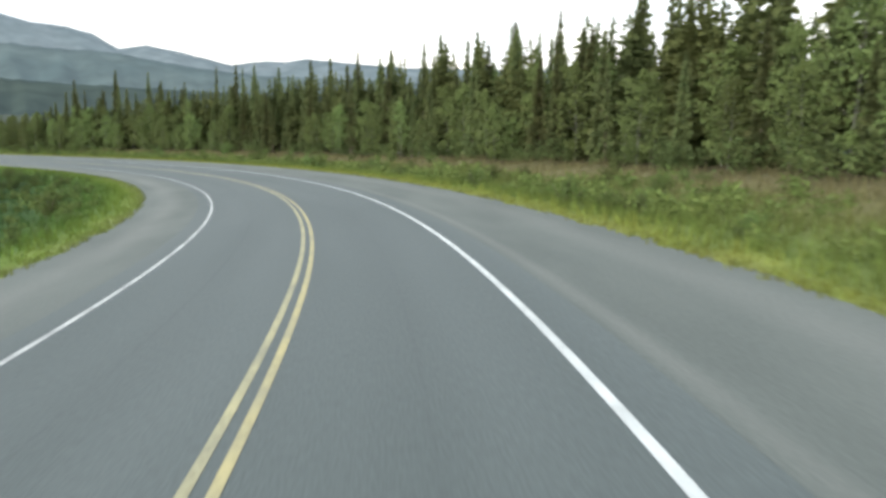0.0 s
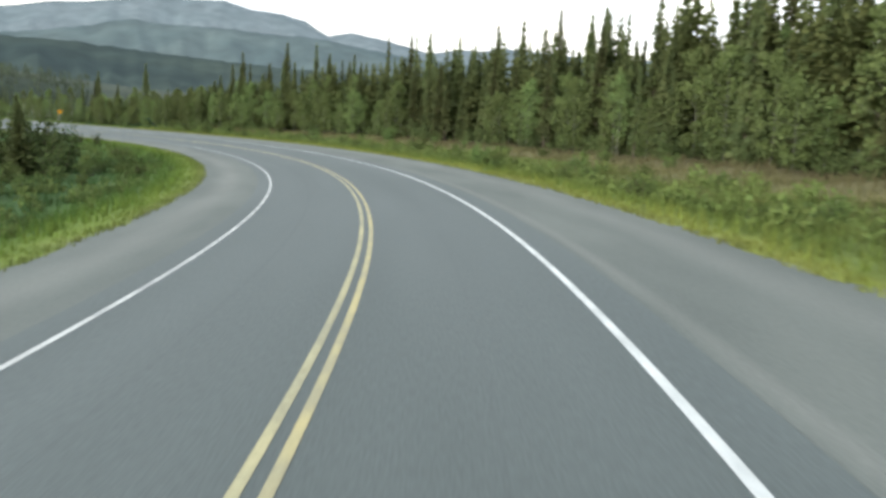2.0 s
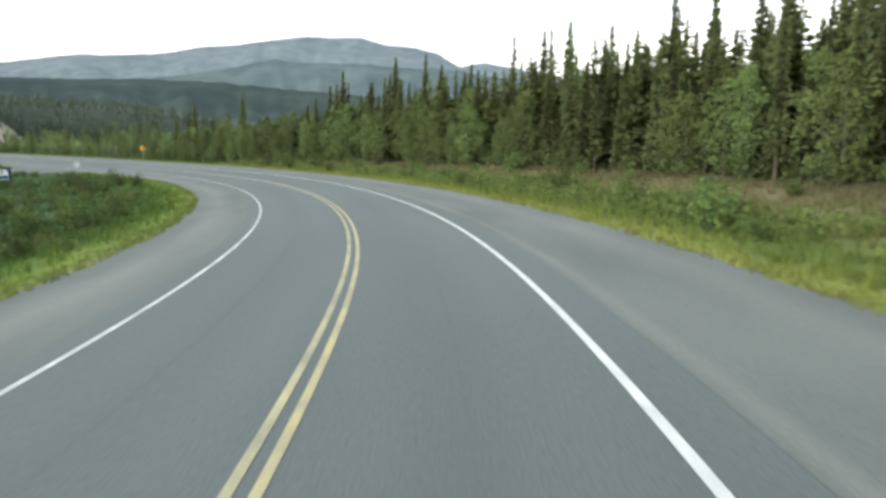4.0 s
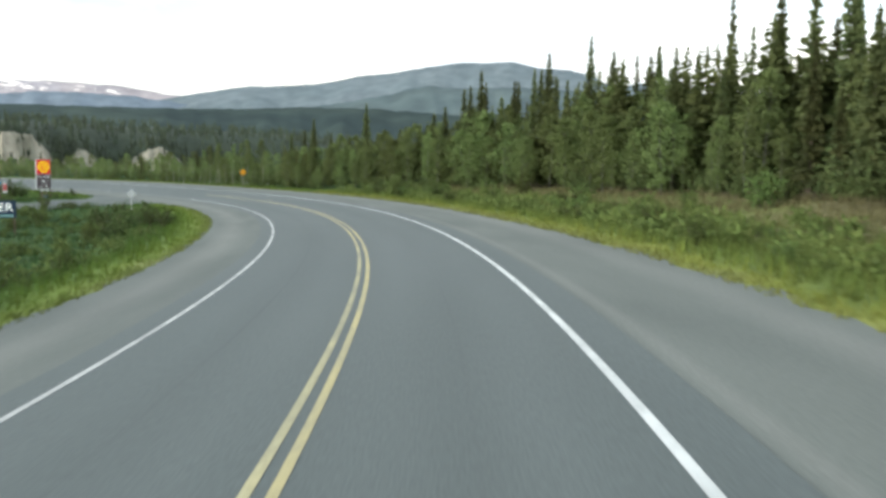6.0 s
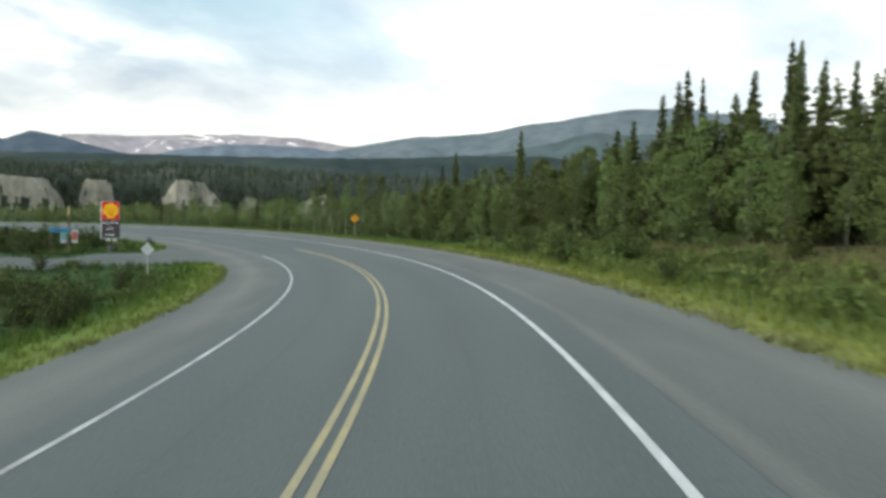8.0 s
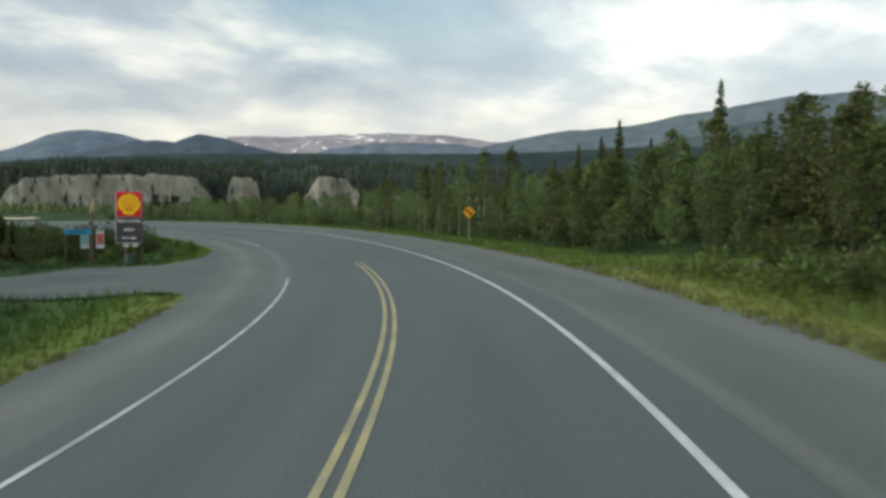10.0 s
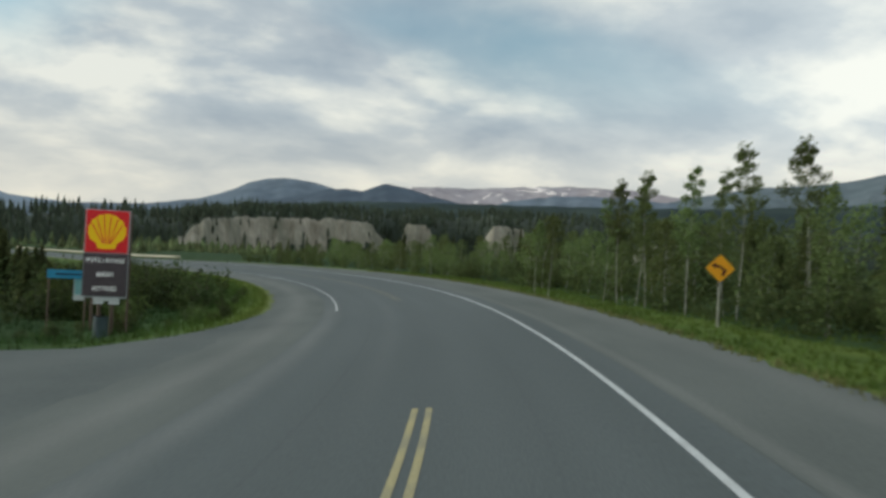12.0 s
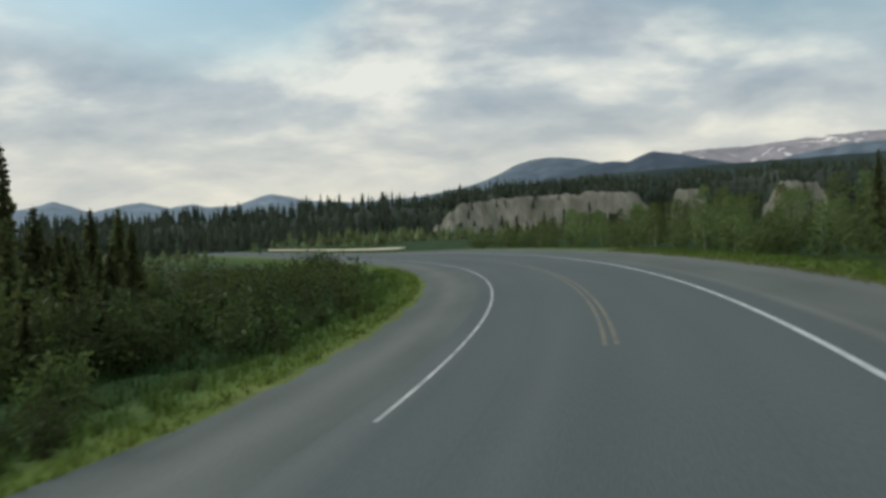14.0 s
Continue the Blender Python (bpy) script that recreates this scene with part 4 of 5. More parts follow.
def build_forest():
    taken = []

    def free(x, y, gap):
        if any((x - a) ** 2 + (y - b) ** 2 < gap * gap for a, b in taken):
            return False
        taken.append((x, y))
        return True
    # landmark trees
    for x, y, top, k, sc in ((149.8, 33.8, 16.3, 3, 1.0), (163.8, 50.3, 16.2, 1, 1.0), (184.3, 63.9, 18.3, 0, 1.1), (177.2, 70.0, 15.4, 0, 1.0), (108, -14.7, 19.0, 2, 1.25),
                             (151.2, 30.6, 16.9, 1, 1.1), (78, -11.2, 14.0, 2, 1.0), (88, -9.0, 12.2, 4, 1.0), (169, 58, 14, 5, 1.0), (172.5, 62.5, 13.2, 1, 0.95),
                             (194.8, 101.0, 13.7, 0, 1.0), (191.5, 114.3, 8.8, 1, 0.75), (190.6, 110.6, 9.3, 1, 0.75), (197.7, 114.6, 11.7, 0, 0.85), (191.8, 105.9, 8.9, 5, 0.7), (189.4, 100.3, 8.0, 0, 0.7)):
        z = drop(x, y)
        h = top - z
        stand(SPRUCE[k], x, y, z - 0.1, sc, rng.uniform(0, 360), h / 14 / sc)
        taken.append((x, y))
    tall = ((95.4, -2.7, 14.5), (89.7, -12, 15.8), (64.7, -15.5, 12.1), (63.7, -19.1, 13.1), (62.5, -22.5, 13), (48.8, -20.3, 10.2), (137.5, 26.6, 15), (122.4, 10.7, 15.5), (104.7, 2.7, 13.7), (108.2, 1.2, 14.5),
            (160, 54.7, 12.7), (155.6, 42.9, 12.9), (140.8, 25.7, 12.2), (141.2, 21.9, 13.9), (128.9, 19.3, 10.8), (131.9, 17.6, 12.1), (160, 49, 12.3), (162.6, 47.5, 14.5), (154.4, 41.3, 12.6), (157.2, 40.4, 11.8),
            (147.1, 37.2, 12), (150.3, 36.3, 12.1), (166.7, 70.5, 9.3), (169.9, 70.9, 10.4), (172.7, 69.9, 12.7), (164.2, 64.3, 12), (167.1, 63.9, 12.6), (161.9, 59.3, 10.4), (165.6, 59.6, 12.5))
    for i, (x, y, top) in enumerate(tall):
        z = drop(x, y)
        stand(SPRUCE[(1, 3, 0, 5, 4)[i % 5]], x, y, z - 0.1, 0.95, rng.uniform(0, 360), (top - z) / 14 / 0.95)
        taken.append((x, y))
    for x, y, h, k in ((148.9, 38.4, 8.5, 1), (152.5, 42.0, 8.0, 0), (166.5, 40.8, 7.5, 0), (82.7, -6.6, 7.4, 2), (101, 3.5, 6.5, 2), (112, 8.5, 7.0, 2)):
        stand(ASPEN[k], x, y, drop(x, y) - 0.05, h / 9, rng.uniform(0, 360))
        taken.append((x, y))
    for s, deep, h in ((34, 0.5, 5.2), (41, 1.5, 7.0), (47, 0.0, 6.2), (56, 1.0, 7.6), (63, 2.0, 8.2), (69, 0.3, 6.4), (78, 1.2, 7.4), (87, 0.4, 6.8), (96, 1.5, 7.2), (103, 0.5, 6.0)):     # broad poplars at the wood's edge
        x, y, z = place(s, -forest_edge(s) - deep)
        stand(ASPEN[2], x, y, z - 0.05, h / 9, rng.uniform(0, 360))
        taken.append((x, y))
    made = 0
    while made < 230:       # front rows of spruce
        s = rng.uniform(-6, 200)
        side = -(forest_edge(s) + abs(rng.gauss(0, 6.5)) + float(np.interp(s, [125, 145, 165, 180], [0, 3, 7, 14])))
        if side < -48 or (s > 120 and rng.random() < float(np.interp(s, [125, 150, 178], [0.0, 0.45, 0.75]))):
            continue
        x, y, z = place(s, side)
        if not free(x, y, 1.7):
            continue
        h = rng.choice((rng.uniform(6.5, 10.5), rng.uniform(8, 11.5), rng.uniform(10, 13.6))) * (0.8 if -side - forest_edge(s) < 2.5 else 1.0) * float(np.interp(s, [0, 40, 62, 110, 150, 185, 200], [0.95, 0.92, 1.0, 1.06, 1.02, 0.82, 0.65]))
        k = rng.choice((0, 0, 1, 1, 2, 3, 4, 5, 5))
        stand(SPRUCE[k], x, y, z - 0.1, 0.97 * (h / 14) ** 0.62, rng.uniform(0, 360), (h / 14) ** 0.38 / 0.97)
        made += 1
    made = 0
    while made < 180:       # aspens and poplars before and among them
        s = rng.uniform(0, 205)
        if s < 130 and rng.random() < 0.62:
            continue
        deep = abs(rng.gauss(0, float(np.interp(s, [60, 110], [3.2, 6.0]))))
        side = -(forest_edge(s) - 0.5 + deep)
        x, y, z = place(s, side)
        if not free(x, y, 1.4):
            continue
        h = (rng.uniform(3.4, 7.0) + min(1.6, deep * 0.25)) * float(np.interp(s, [0, 110, 140, 165, 178, 190, 205], [1.0, 0.95, 0.95, 1.05, 1.0, 0.8, 0.65]))
        stand(ASPEN[rng.choice((0, 0, 2, 2, 3, 3))], x, y, z - 0.05, h / 9, rng.uniform(0, 360), rng.uniform(0.9, 1.15))
        made += 1
    made = 0
    while made < 170:       # young poplars and aspens where the forest thins out ahead
        s = rng.uniform(185, 325)
        side = -(forest_edge(s) + rng.random() ** 1.4 * 16)
        x, y, z = place(s, side)
        if not free(x, y, 1.4):
            continue
        h = rng.uniform(1.9, 5.6) * float(np.interp(s, [185, 205, 225, 260, 325], [0.75, 0.85, 0.85, 0.75, 0.65]))
        stand(YOUNG[rng.choice((0, 2, 2, 1))], x, y, z - 0.05, h / 4, rng.uniform(0, 360), rng.uniform(0.9, 1.2))
        made += 1
    for x, y, h, k in ((173.9, 107.4, 6.9, 0), (173.3, 109.6, 6.1, 1), (175.2, 105.4, 7.2, 2), (174.4, 113.7, 6.3, 0), (174.7, 114.5, 5.6, 1), (174.1, 115.3, 6.0, 2), (174.9, 117.4, 5.2, 1), (174.0, 121.0, 4.6, 0), (175.5, 125.0, 4.4, 2), (177.0, 111.5, 6.6, 1)):
        stand(SLIM[k], x, y, drop(x, y) - 0.05, h / 9, rng.uniform(0, 360))
    for _ in range(26):     # a few spruces stand above the young wood
        s = rng.uniform(205, 330)
        x, y, z = place(s, -forest_edge(s) - rng.uniform(1, 16))
        h = rng.uniform(3.0, 5.5)
        stand(SPRUCE[rng.choice((0, 1, 5))], x, y, z - 0.1, (h / 14) ** 0.8, rng.uniform(0, 360), (h / 14) ** 0.2)
    # deep forest behind the front rows
    kinds = [spruce_data(13, w, 90 + k, 0.2, 0.25, 2.1)[1] for k, w in enumerate((1.5, 1.25, 1.8, 1.4))]
    kinds = [(np.array(v), np.array(f)) for v, f in kinds]
    vs, fs, n = [], [], 0
    for _ in range(820):
        s = rng.uniform(-30, 205)
        side = -(forest_edge(s) + 3.0 + rng.random() ** 1.7 * 42)
        x, y, z = place(s, side)
        h = rng.uniform(8.0, 12.0) * float(np.interp(s, [0, 120, 150, 180, 205], [0.98, 1.04, 0.9, 0.66, 0.45])) / 13
        v, f = rng.choice(kinds)
        a = rng.uniform(0, 6.28)
        q = v * (h ** 0.7 * 1.9, h ** 0.7 * 1.9, h)
        vs.append(np.stack([q[:, 0] * math.cos(a) - q[:, 1] * math.sin(a) + x, q[:, 0] * math.sin(a) + q[:, 1] * math.cos(a) + y, q[:, 2] + z], 1))
        fs.append(f + n)
        n += len(v)
    tagged(new("deep_forest", mesh("deep_forest", np.concatenate(vs), np.concatenate(fs), M_DEEP)), "dense dark spruce forest behind the verge", "woods", kind="stuff")


M_DEEP = material("deep_forest_needles", (0.118, 0.142, 0.060), 0.85, second=(0.155, 0.170, 0.066), vary=0.35, scale=0.12, fine=2, translucent=0.45, specular=0.15)
build_forest()


DARK = [(134.4, 84.6, 0.85), (134.0, 83.7, 0.6), (135.0, 85.5, 0.7), (126.2, 71.2, 1.0), (124.6, 68.4, 0.9), (127.4, 74.6, 0.9), (127.0, 77.4, 1.1), (129.0, 81.5, 0.9), (122.5, 64.5, 0.8), (124.4, 73.0, 1.2), (120, 66, 1.0),
        (150.0, 139.6, 1.2), (152.4, 141.5, 1.4), (149.4, 143, 1.6), (151.8, 145.4, 1.5), (153.6, 147.5, 1.3), (149, 148.5, 1.7), (151.6, 151.2, 1.5), (147.5, 152, 1.8), (150, 156, 1.6), (154.0, 141.2, 0.9)]


def build_shrubs():
    made = 0
    while made < 110:       # outer verge
        s = rng.uniform(5, 178)
        lo = 9.5
        side = -rng.uniform(lo, forest_edge(s) - 1) if forest_edge(s) > lo + 1.5 else -rng.uniform(9.3, 12)
        if side < -16 and rng.random() < 0.6:
            continue
        x, y, z = place(s, side)
        stand(SHRUB[rng.choice((0, 1, 1, 0, 2))], x, y, z - 0.03, rng.uniform(0.3, 0.85) * (1.3 if s > 120 else 1), rng.uniform(0, 360))
        made += 1
    made = 0
    while made < 160:       # thicket inside the bend
        s = rng.uniform(20, 205) if made < 75 else rng.uniform(208, 262)
        side = rng.uniform(10.2, 26) if made < 75 else 9.3 + rng.random() ** 1.4 * 14
        if in_lane(np.array([s]), np.array([side]))[0] or (176 < s < 190 and side < 14) or (s < 218 and s > 190 and side < 15.5):
            continue
        big = 1.2 if s > 206 else 0.62
        if s > 206:
            big = float(np.interp(side, [9.5, 12, 14.5, 24], [0.45, 0.8, 1.2, 1.5]))
        x, y, z = place(s, side)
        if 140 < x < 155 and 112 < y < (136 if x > 149 else 133):
            big *= 0.35
        if math.hypot(x - 118.5, y - 76.0) < 5.5:
            big *= 0.4
        stand(SHRUB[rng.choice((1, 3, 3, 0, 2) if s > 206 else (0, 1, 2, 2))], x, y, z - 0.03, rng.choice((0.5, 0.7, 0.9, 1.1, 1.4)) * rng.uniform(0.85, 1.15) * big, rng.uniform(0, 360))
        made += 1
    for x, y, h in ((84.2, 45.4, 6.4), (82.2, 43.6, 5.6), (86.4, 49.2, 6.8), (80.6, 45.8, 6.6), (83.6, 47.4, 6.9)):
        stand(SPRUCE[2], x, y, drop(x, y) - 0.05, (h / 14) ** 0.2, rng.uniform(0, 360), (h / 14) ** 0.8)
    for x, y, sc in ((86.8, 44.2, 2.0), (86.0, 42.9, 1.8), (87.6, 46.5, 2.0), (84.6, 43.4, 2.2), (83.4, 42.0, 1.7), (85.2, 46.0, 2.3), (82, 40.6, 1.2), (88.5, 47.5, 1.0)):
        stand(SHRUB[3], x, y, drop(x, y) - 0.03, sc, rng.uniform(0, 360))
    for x, y, sc in DARK:
        stand(SHRUB[3], x, y, drop(x, y) - 0.03, sc, rng.uniform(0, 360))
    near = [(150.5, 153, 3.4), (148, 148, 4.2), (147, 156, 4.8), (146, 153, 5.6), (144.5, 156, 6.4), (143, 160, 7.0), (145.5, 161, 5.8), (148.4, 161, 4.6), (142, 155, 6.5), (147.6, 151, 4.2), (149.4, 146, 3.6), (151.4, 141, 3.0), (153.0, 144, 2.8),
            (140, 184, 8.6), (141.9, 185.4, 8.8), (143.4, 184, 7.0), (140.0, 167, 12.2), (138.4, 165, 10), (141.5, 168, 8), (144, 176, 5.4), (142, 172, 6.4), (145, 170, 5.0), (147, 167, 4.4)]
    for _ in range(14):
        d, az = rng.uniform(40, 75), rng.uniform(108, 119)
        near.append((163.3 + d * math.cos(radians(az)), 111.4 + d * math.sin(radians(az)), rng.uniform(3.2, 6.0)))
    for x, y, h in near:
        stand(SPRUCE[rng.choice((2, 2, 0))], x, y, drop(x, y) - 0.1, 1.2 * (h / 14) ** 0.36, rng.uniform(0, 360), (h / 14) ** 0.64 / 1.2)
    for p in PROTOS:        # the originals stand in the forest too
        s = rng.uniform(20, 150)
        x, y, z = place(s, -forest_edge(s) - rng.uniform(4, 9))
        p.matrix_basis = pose(x, y, z - 0.05, 0, 0, rng.uniform(0, 360))


build_shrubs()


def joined(name, protos, spots, mat, label, category):
    """One mesh of many plants. spots: (x, y, z, scale, turn)."""
    vs, fs, n = [], [], 0
    for k, (x, y, z, sc, a) in enumerate(spots):
        v, f = protos[k % len(protos)]
        q = v * sc
        vs.append(np.stack([q[:, 0] * math.cos(a) - q[:, 1] * math.sin(a) + x, q[:, 0] * math.sin(a) + q[:, 1] * math.cos(a) + y, q[:, 2] + z], 1))
        fs.append(f + n)
        n += len(v)
    return tagged(new(name, mesh(name, np.concatenate(vs), np.concatenate(fs), mat)), label, category, kind="stuff")


def build_thicket():
    kinds = [shrub_data(h, w, 200 + i, lv, sz)[1] for i, (h, w, lv, sz) in enumerate(((2.2, 1.4, 190, 0.29), (1.7, 1.5, 180, 0.27), (2.8, 1.3, 200, 0.30)))]
    kinds = [(np.array(v), np.array(f)) for v, f in kinds]
    spots = []
    while len(spots) < 520:
        if len(spots) < 360:
            s, side = rng.uniform(207, 345), 11 + rng.random() ** 1.2 * 62
        else:
            s, side = rng.uniform(60, 180), rng.uniform(20, 60)
        if in_lane(np.array([s]), np.array([side]))[0] or (190 < s < 219 and side < 16):
            continue
        x, y, z = place(s, side)
        if 140 < x < 155 and 112 < y < (136.5 if x > 149 else 133) or math.hypot(x - 118.5, y - 76.0) < 6:
            continue
        spots.append((x, y, z - 0.05, rng.choice((0.45, 0.6, 0.8, 1.0, 1.3)) * rng.uniform(0.85, 1.15) * (1.0 if s > 200 else 0.6), rng.uniform(0, 6.28)))
    while len(spots) < 700:
        s, side = rng.uniform(236, 330), rng.uniform(14, 48)
        x, y, z = place(s, side)
        spots.append((x, y, z - 0.05, rng.uniform(0.6, 1.5), rng.uniform(0, 6.28)))
    rng.shuffle(spots)
    joined("brown_thicket", kinds, spots[:110], M_ALDER, "brownish alder brush among the willows inside the bend", "thicket")
    spots = spots[110:]
    joined("inner_thicket", kinds, spots, M_WILLOW_FAR, "dense willow thicket inside the bend", "thicket")
    spots = []
    while len(spots) < 300:
        s = rng.uniform(0, 215)
        x, y, z = place(s, -(forest_edge(s) - 1.0 + rng.random() ** 1.5 * 9))
        spots.append((x, y, z - 0.05, rng.uniform(0.4, 1.3), rng.uniform(0, 6.28)))
    while len(spots) < 540:
        s = rng.uniform(172, 335)
        x, y, z = place(s, -(forest_edge(s) - 0.3 + rng.random() ** 1.3 * 14))
        spots.append((x, y, z - 0.05, rng.uniform(0.5, 1.2), rng.uniform(0, 6.28)))
    low = [shrub_data(h, w, 220 + i, lv, sz)[1] for i, (h, w, lv, sz) in enumerate(((0.8, 0.8, 90, 0.24), (0.6, 0.9, 80, 0.22), (1.0, 0.7, 100, 0.26)))]
    low = [(np.array(v), np.array(f)) for v, f in low]
    brush = []
    while len(brush) < 560:
        s = rng.uniform(2, 178)
        wide = min(7.0, forest_edge(s) - 10.5)
        if wide < 0.5:
            continue
        if s < 95 and math.sin(s * 0.55) + math.sin(s * 0.23 + 1) + rng.uniform(-0.8, 0.8) < -0.25:
            continue
        x, y, z = place(s, -(9.8 + rng.random() ** 1.4 * wide + abs(rng.gauss(0, 0.5))))
        brush.append((x, y, z - 0.04, rng.uniform(0.6, 1.25), rng.uniform(0, 6.28)))
    inner = []
    while len(inner) < 420:
        s, side = rng.uniform(15, 184), 9.6 + rng.random() ** 1.2 * 15
        if in_lane(np.array([s]), np.array([side]))[0]:
            continue
        x, y, z = place(s, side)
        if math.hypot(x - 118.5, y - 76.0) < 4.5:
            continue
        inner.append((x, y, z - 0.04, rng.uniform(0.5, 1.2) * float(np.interp(side, [9.6, 13], [0.55, 1.1])), rng.uniform(0, 6.28)))
    joined("inner_brush", low, inner, M_BRUSH_IN, "low willow brush inside the bend", "thicket")
    joined("verge_brush", low, brush, M_BRUSH, "low green brush on the outer verge", "thicket")
    joined("undergrowth", kinds, spots, M_UNDER, "mixed green undergrowth along the forest edge", "thicket")


M_BRUSH = material("verge_brush_leaves", (0.165, 0.205, 0.062), 0.8, second=(0.125, 0.165, 0.052), vary=0.3, scale=0.25, fine=3, translucent=0.35, island=0.2, specular=0.15)
M_UNDER = material("undergrowth_leaves", (0.125, 0.155, 0.056), 0.75, second=(0.085, 0.112, 0.044), vary=0.35, scale=0.22, fine=3, translucent=0.4, island=0.25, specular=0.15)
M_ALDER = material("alder_leaves", (0.115, 0.100, 0.048), 0.8, second=(0.085, 0.08, 0.042), vary=0.35, scale=0.25, fine=3, translucent=0.3, island=0.25, specular=0.15)
M_BRUSH_IN = material("inner_brush_leaves", (0.13, 0.165, 0.05), 0.75, second=(0.08, 0.11, 0.04), vary=0.35, scale=0.22, fine=3, translucent=0.35, island=0.25, specular=0.15)
M_WILLOW_FAR = material("thicket_leaves", (0.10, 0.122, 0.036), 0.75, second=(0.055, 0.076, 0.03), vary=0.35, scale=0.22, fine=3, translucent=0.35, island=0.25, specular=0.15)
build_thicket()


def build_grass():
    vs, fs, sd = [], [], []
    g = random.Random(8)

    def tuft(s, side, h, blades, wide):
        x, y, z = place(s, side)
        for _ in range(blades):
            a, q = g.uniform(0, 6.28), g.uniform(0, 0.16)
            px, py = x + q * math.cos(a), y + q * math.sin(a)
            a = g.uniform(0, 6.28)
            hh, bend = h * g.uniform(0.6, 1.2), h * g.uniform(0.1, 0.5)
            dx, dy = wide * math.cos(a), wide * math.sin(a)
            b = len(vs)
            vs.extend(((px - dx, py - dy, z - 0.02), (px + dx, py + dy, z - 0.02), (px + bend * math.sin(a), py - bend * math.cos(a), z + hh)))
            fs.append((b, b + 1, b + 2))
            sd.extend((9.0 if s > 180 and side < -7.6 else side,) * 3)
    for _ in range(26000):
        s = g.uniform(-4, 275)
        side = -(outer_rim(s) - 0.2 + abs(g.gauss(0, 0.22)) + g.random() ** 2.0 * 15)
        tuft(s, side, g.uniform(0.10, 0.2) if side > -8.6 or s > 180 else g.uniform(0.2, 0.5), 4, 0.02)
    for _ in range(8000):
        s = g.uniform(10, 178)
        tuft(s, -g.uniform(11, max(11.5, forest_edge(s))), g.uniform(0.25, 0.6), 4, 0.025)
    for _ in range(20000):
        s = g.uniform(8, 300)
        rim = 7.25 if s < 180 else 7.8
        side = rim + abs(g.gauss(0, 0.22)) + g.random() ** 2.0 * 16
        if in_lane(np.array([s]), np.array([side]))[0]:
            continue
        tuft(s, side, g.uniform(0.10, 0.2) if side < rim + 1.3 else g.uniform(0.2, 0.55), 4, 0.02)
    me = mesh("verge_grass", vs, fs, M_GRASS)
    at = me.attributes.new("side", "FLOAT", "POINT")
    at.data.foreach_set("value", np.array(sd, np.float32))
    tagged(new("verge_grass", me), "uneven green and yellow verge grass", "grass", kind="stuff")


build_grass()


# ---- signs ----
def post(parent, name, at, z0, z1, r, mat):
    return part(name, tube(r, r, z0, z1, at), mat, parent)


def build_station_sign():
    x, y = 152.12, 123.64
    z = drop(x, y)
    ob = new("pylon_sign")
    ob.matrix_basis = pose(x, y, z, 0, 0, -9)
    b = -0.85 - z          # level of the road above the foot
    part("panel_frame", box(1.90, 0.20, 3.98, (0, 0.02, b + 2.22), 0.02), M_SIGNBACK, ob)
    red = part("emblem_panel", box(1.80, 0.05, 1.90, (0, -0.11, b + 3.23), 0.01), M_RED, ob, "red square emblem panel")
    fan = [(-0.42, -0.80), (-0.50, -0.56), (-0.80, -0.36), (-0.93, -0.04)]
    for i in range(7):          # scalloped upper rim
        a0, a1 = math.pi - i * math.pi / 7, math.pi - (i + 1) * math.pi / 7
        for t in (0.15, 0.5, 0.85):
            a = a0 + (a1 - a0) * t
            r = 0.90 + (0.05 if t == 0.5 else 0.0)
            fan.append((r * math.cos(a), 0.02 + r * math.sin(a) * 0.92))
    fan += [(0.93, -0.04), (0.80, -0.36), (0.50, -0.56), (0.42, -0.80), (0.12, -0.83), (-0.12, -0.83)]
    bm = outline([(0.87 * px, 0.93 * pz + b + 3.21) for px, pz in fan], 0.03, -0.136)
    part("emblem", bm, M_LOGO, red, "plain yellow fan shape")
    for i in range(6):
        a = math.pi - (i + 1) * math.pi / 7
        p0, p1 = (0.17 * math.cos(a), -0.52), (0.70 * math.cos(a), 0.72 * math.sin(a))
        L = math.hypot(p1[0] - p0[0], p1[1] - p0[1])
        t = math.atan2(p1[1] - p0[1], p1[0] - p0[0])
        m = Matrix.Rotation(-t, 4, "Y")
        part("rib", box(L, 0.012, 0.045, ((p0[0] + p1[0]) / 2, -0.172, b + 3.21 + (p0[1] + p1[1]) / 2), 0, m), M_RED, red)
    low = part("word_panel", box(1.86, 0.05, 1.92, (0, -0.11, b + 1.27), 0.01), M_BROWN, ob, "dark purple-grey panel with white words")
    for words, zz, w, sz in (("MOTEL • RV PARK", 1.92, 1.60, 0.29), ("BAKERY", 1.28, 0.72, 0.29), ("HOT FOOD", 0.64, 1.0, 0.29)):
        text(words, sz, w, M_LETTER, low, (0, -0.138, b + zz))
    for dx in (-0.22, 0.44):
        part("plaque", box(0.44, 0.03, 0.30, (dx, -0.09, b + 0.10), 0.01), M_CARD, ob, "small white plaque")
    for dx in (-0.2, 0.35):
        post(ob, "post", (dx, 0.05), 0, b + 0.4, 0.09, M_TIMBER)
    post(ob, "side_post", (0.99, 0.12), 0, b + 4.15, 0.05, M_TIMBER)
    tagged(ob, "tall red and grey roadside sign with yellow emblem", "sign")
    d = new("steel_drum")
    d.matrix_basis = pose(x - 0.10, y - 0.55, z)
    part("body", tube(0.31, 0.31, 0, 0.95, (0, 0), 24), M_DRUM, d)
    for zz in (0.3, 0.62, 0.92):
        part("hoop", tube(0.325, 0.325, zz, zz + 0.03, (0, 0), 24), M_DRUM, d)
    tagged(d, "dark blue steel drum at the foot of the sign", "drum")


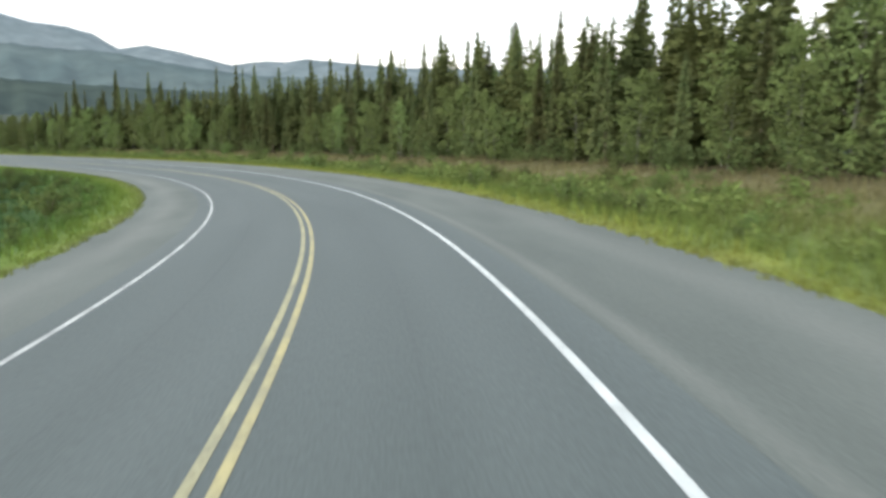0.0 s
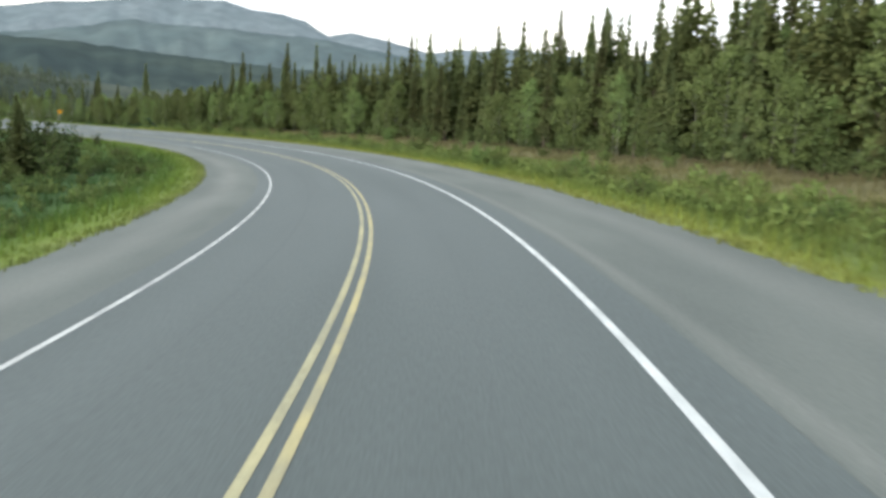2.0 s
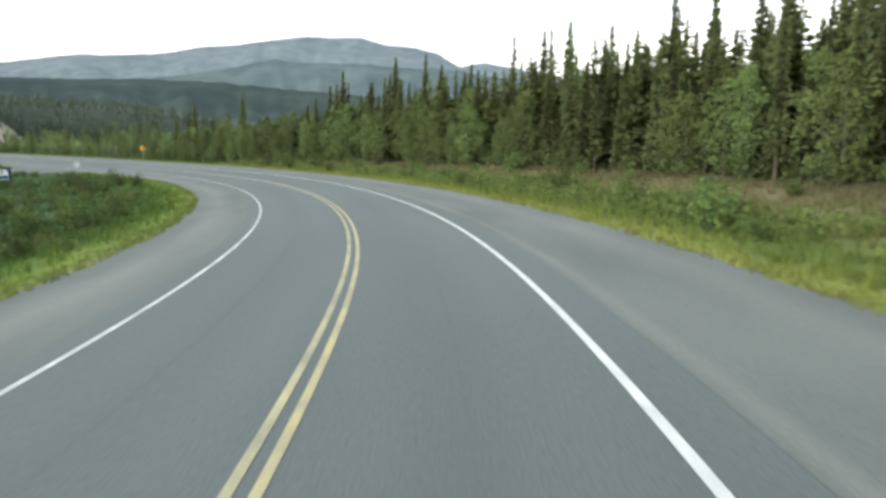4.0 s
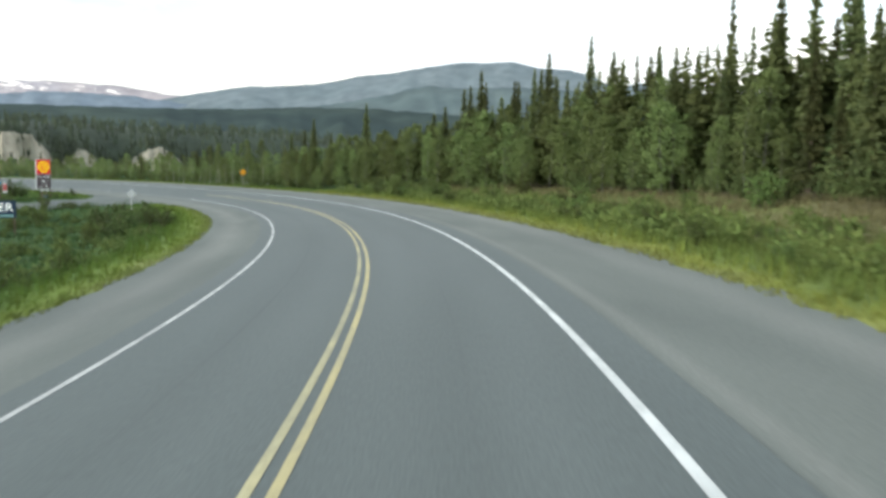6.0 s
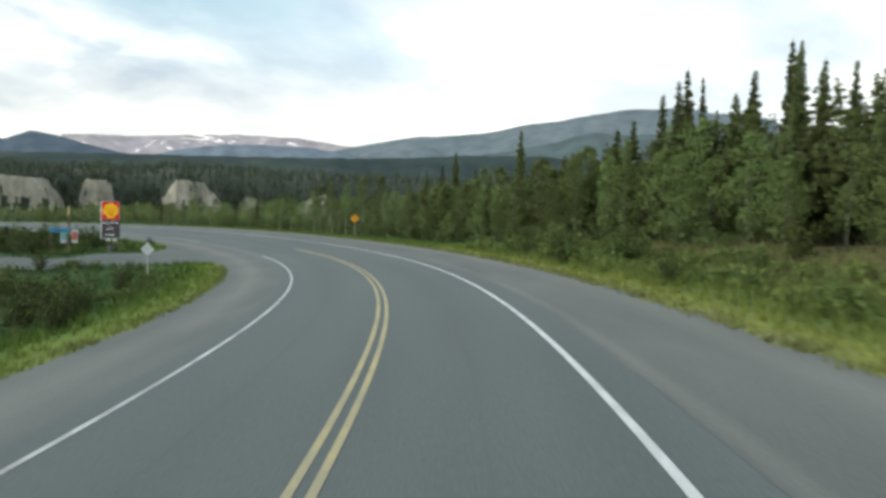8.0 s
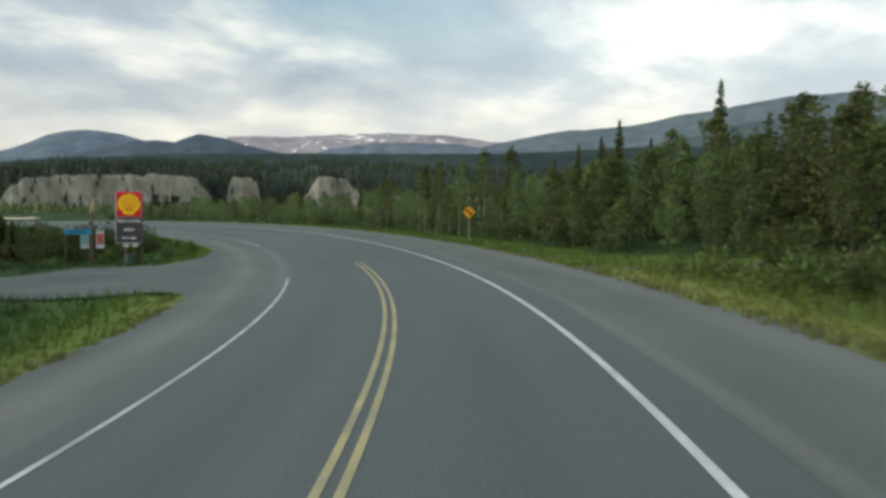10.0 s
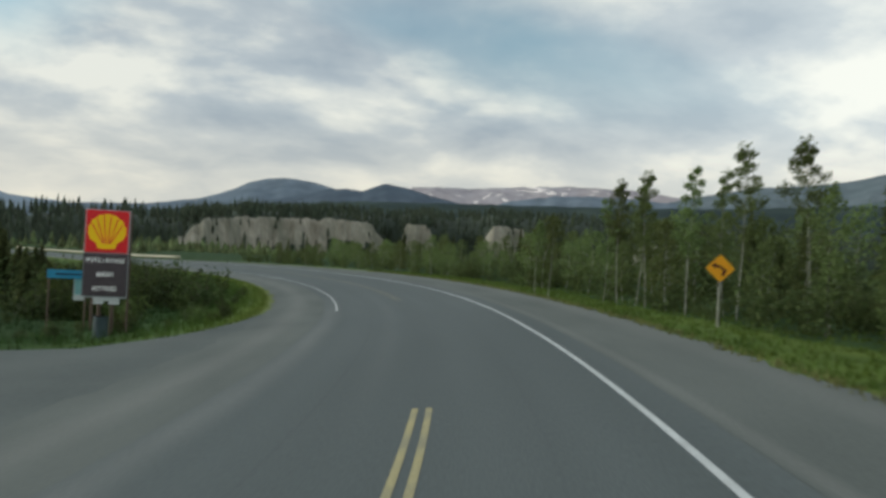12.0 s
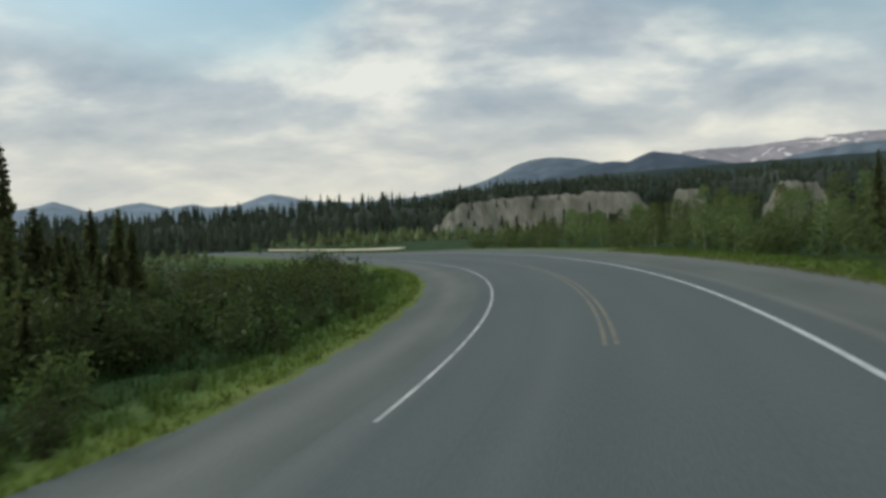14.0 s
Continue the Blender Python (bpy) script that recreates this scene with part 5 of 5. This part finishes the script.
def build_card_sign():
    x, y = 151.85, 133.44
    z = drop(x, y)
    ob = new("banner_post")
    ob.matrix_basis = pose(x, y, z, 0, 0, -2)
    b = -0.89 - z
    post(ob, "pole", (0, 0), 0, b + 2.8, 0.09, M_TIMBER)
    part("banner", outline([(-0.04, b + 2.45), (-0.2, b + 2.6), (-0.06, b + 3.75), (0.06, b + 3.75), (0.14, b + 2.5)], 0.02), M_CREAM, ob, "cream pointed banner")
    for dx, mat, lab in ((-0.62, M_TEAL, "white card with teal field"), (0.62, M_PINK, "white card with red field")):
        c = part("card", box(0.66, 0.04, 1.5, (dx, -0.1, b + 0.25), 0.01), M_CARD, ob, lab)
        part("field", box(0.56, 0.012, 0.95, (dx, -0.126, b + 0.3)), mat, c)
        part("bracket", box(0.6, 0.05, 0.06, (dx * 0.55, -0.05, b + 0.8)), M_TIMBER, c)
    tagged(ob, "timber pole with a banner and two advertising cards", "sign")
    o2 = new("blue_sign")
    x2, y2 = 150.60, 133.04
    z2 = drop(x2, y2)
    o2.matrix_basis = pose(x2, y2, z2, 0, 0, -2)
    part("board", box(2.1, 0.05, 0.46, (0, -0.06, 0.06 - z2), 0.01), M_BLUE, o2)
    part("word_bar", box(1.3, 0.01, 0.10, (0, -0.092, 0.06 - z2)), M_NAVY, o2, "dark unreadable word")
    for dx in (-0.95, 0.9):
        post(o2, "post", (dx, 0), 0, 0.31 - z2, 0.05, M_TIMBER)
    tagged(o2, "wide blue board on two posts among shrubs", "sign")


def build_side_board():
    x, y = 120.7, 80.4
    z = drop(x, y)
    ob = new("blue_board")
    ob.matrix_basis = pose(x, y, z, 0, 0, -34)
    c = -0.92 - z
    part("board", box(2.0, 0.05, 1.3, (0, -0.05, c), 0.01), M_NAVY, ob)
    part("word_bar", box(0.26, 0.01, 0.62, (-0.72, -0.085, c + 0.12)), M_LETTER, ob, "pale unreadable letter")
    text("IER", 0.86, 1.15, M_LETTER, ob, (0.16, -0.082, c + 0.12), "white capital letters")
    part("lower_strip", box(0.9, 0.01, 0.12, (0.35, -0.085, c - 0.5)), M_TEAL, ob, "pale unreadable line")
    for dx in (-0.85, 0.85):
        post(ob, "post", (dx, 0.02), 0, c + 0.6, 0.05, M_TIMBER)
    tagged(ob, "dark blue board with white letters beside the side road", "sign")


def build_curve_sign():
    x, y = 169.98, 104.29
    z = drop(x, y)
    ob = new("warning_sign")
    ob.matrix_basis = pose(x, y, z, 0, 0, -38)
    c = 2.02 - z
    post(ob, "post", (0, 0.06), 0, c + 0.1, 0.045, M_PALE)
    k = 0.445
    r = 0.05
    d = [(0, c + k), (r, c + k - r * 0.6), (k - r * 0.6, c + r), (k, c), (k - r * 0.6, c - r), (r, c - k + r * 0.6), (0, c - k), (-r, c - k + r * 0.6), (-k + r * 0.6, c - r), (-k, c), (-k + r * 0.6, c + r), (-r, c + k - r * 0.6)]
    pl = part("plate", outline(d, 0.012, 0.0), M_AMBER, ob, "amber diamond plate")
    for px, pz, L, w, t in ((0.12, -0.12, 0.24, 0.10, 75), (0.03, 0.02, 0.18, 0.07, 150), (-0.12, 0.08, 0.16, 0.08, 175)):
        part("symbol", box(L, 0.006, w, (px, -0.017, c + pz), 0, Matrix.Rotation(-radians(t), 4, "Y")), M_SYMBOL, pl)
    part("symbol", outline([(-0.28, c + 0.09), (-0.15, c + 0.18), (-0.15, c + 0.0)], 0.006, -0.014), M_SYMBOL, pl)
    tagged(ob, "amber diamond curve warning sign on a pale post", "traffic sign")


def build_stop_back():
    x, y = 136.79, 86.03
    z = drop(x, y)
    ob = new("junction_sign")
    ob.matrix_basis = pose(x, y, z, 0, 0, -40)
    c = -0.11 - z
    post(ob, "post", (0, 0.05), 0, c + 0.2, 0.035, M_STEEL)
    pts = [(0.40 * px, c + 0.40 * pz) for px, pz in ((1, 0.06), (0.06, 1), (-0.06, 1), (-1, 0.06), (-1, -0.06), (-0.06, -1), (0.06, -1), (1, -0.06))]
    part("plate", outline(pts, 0.01, 0.0), M_SIGNBACK, ob, "bare metal back of a diamond plate")
    tagged(ob, "small diamond road sign seen from its bare back", "traffic sign")


def build_barrier():
    ob = new("guard_rail")
    rail = strip("rail", 353, 453, -8.35, -8.6, M_CONCRETE, 0.0, 4.0)
    me = rail.data
    bm = bmesh.new()
    bm.from_mesh(me)
    r = bmesh.ops.extrude_face_region(bm, geom=bm.faces[:])
    bmesh.ops.translate(bm, vec=(0, 0, 0.36), verts=[v for v in r["geom"] if isinstance(v, bmesh.types.BMVert)])
    bmesh.ops.translate(bm, vec=(0, 0, 0.42), verts=bm.verts)
    bm.to_mesh(me)
    bm.free()
    rail.parent = ob
    for s in range(354, 453, 4):
        x, y = road_xy(s, -8.55)
        part("post", box(0.16, 0.16, 1.0, (float(x), float(y), float(level(s) + bank(s) * 8.5) + 0.25)), M_TIMBER, ob)
    tagged(ob, "pale guard rail along the far bend before the bridge", "guard rail")


build_station_sign()
build_card_sign()
build_side_board()
build_curve_sign()
build_stop_back()
build_barrier()
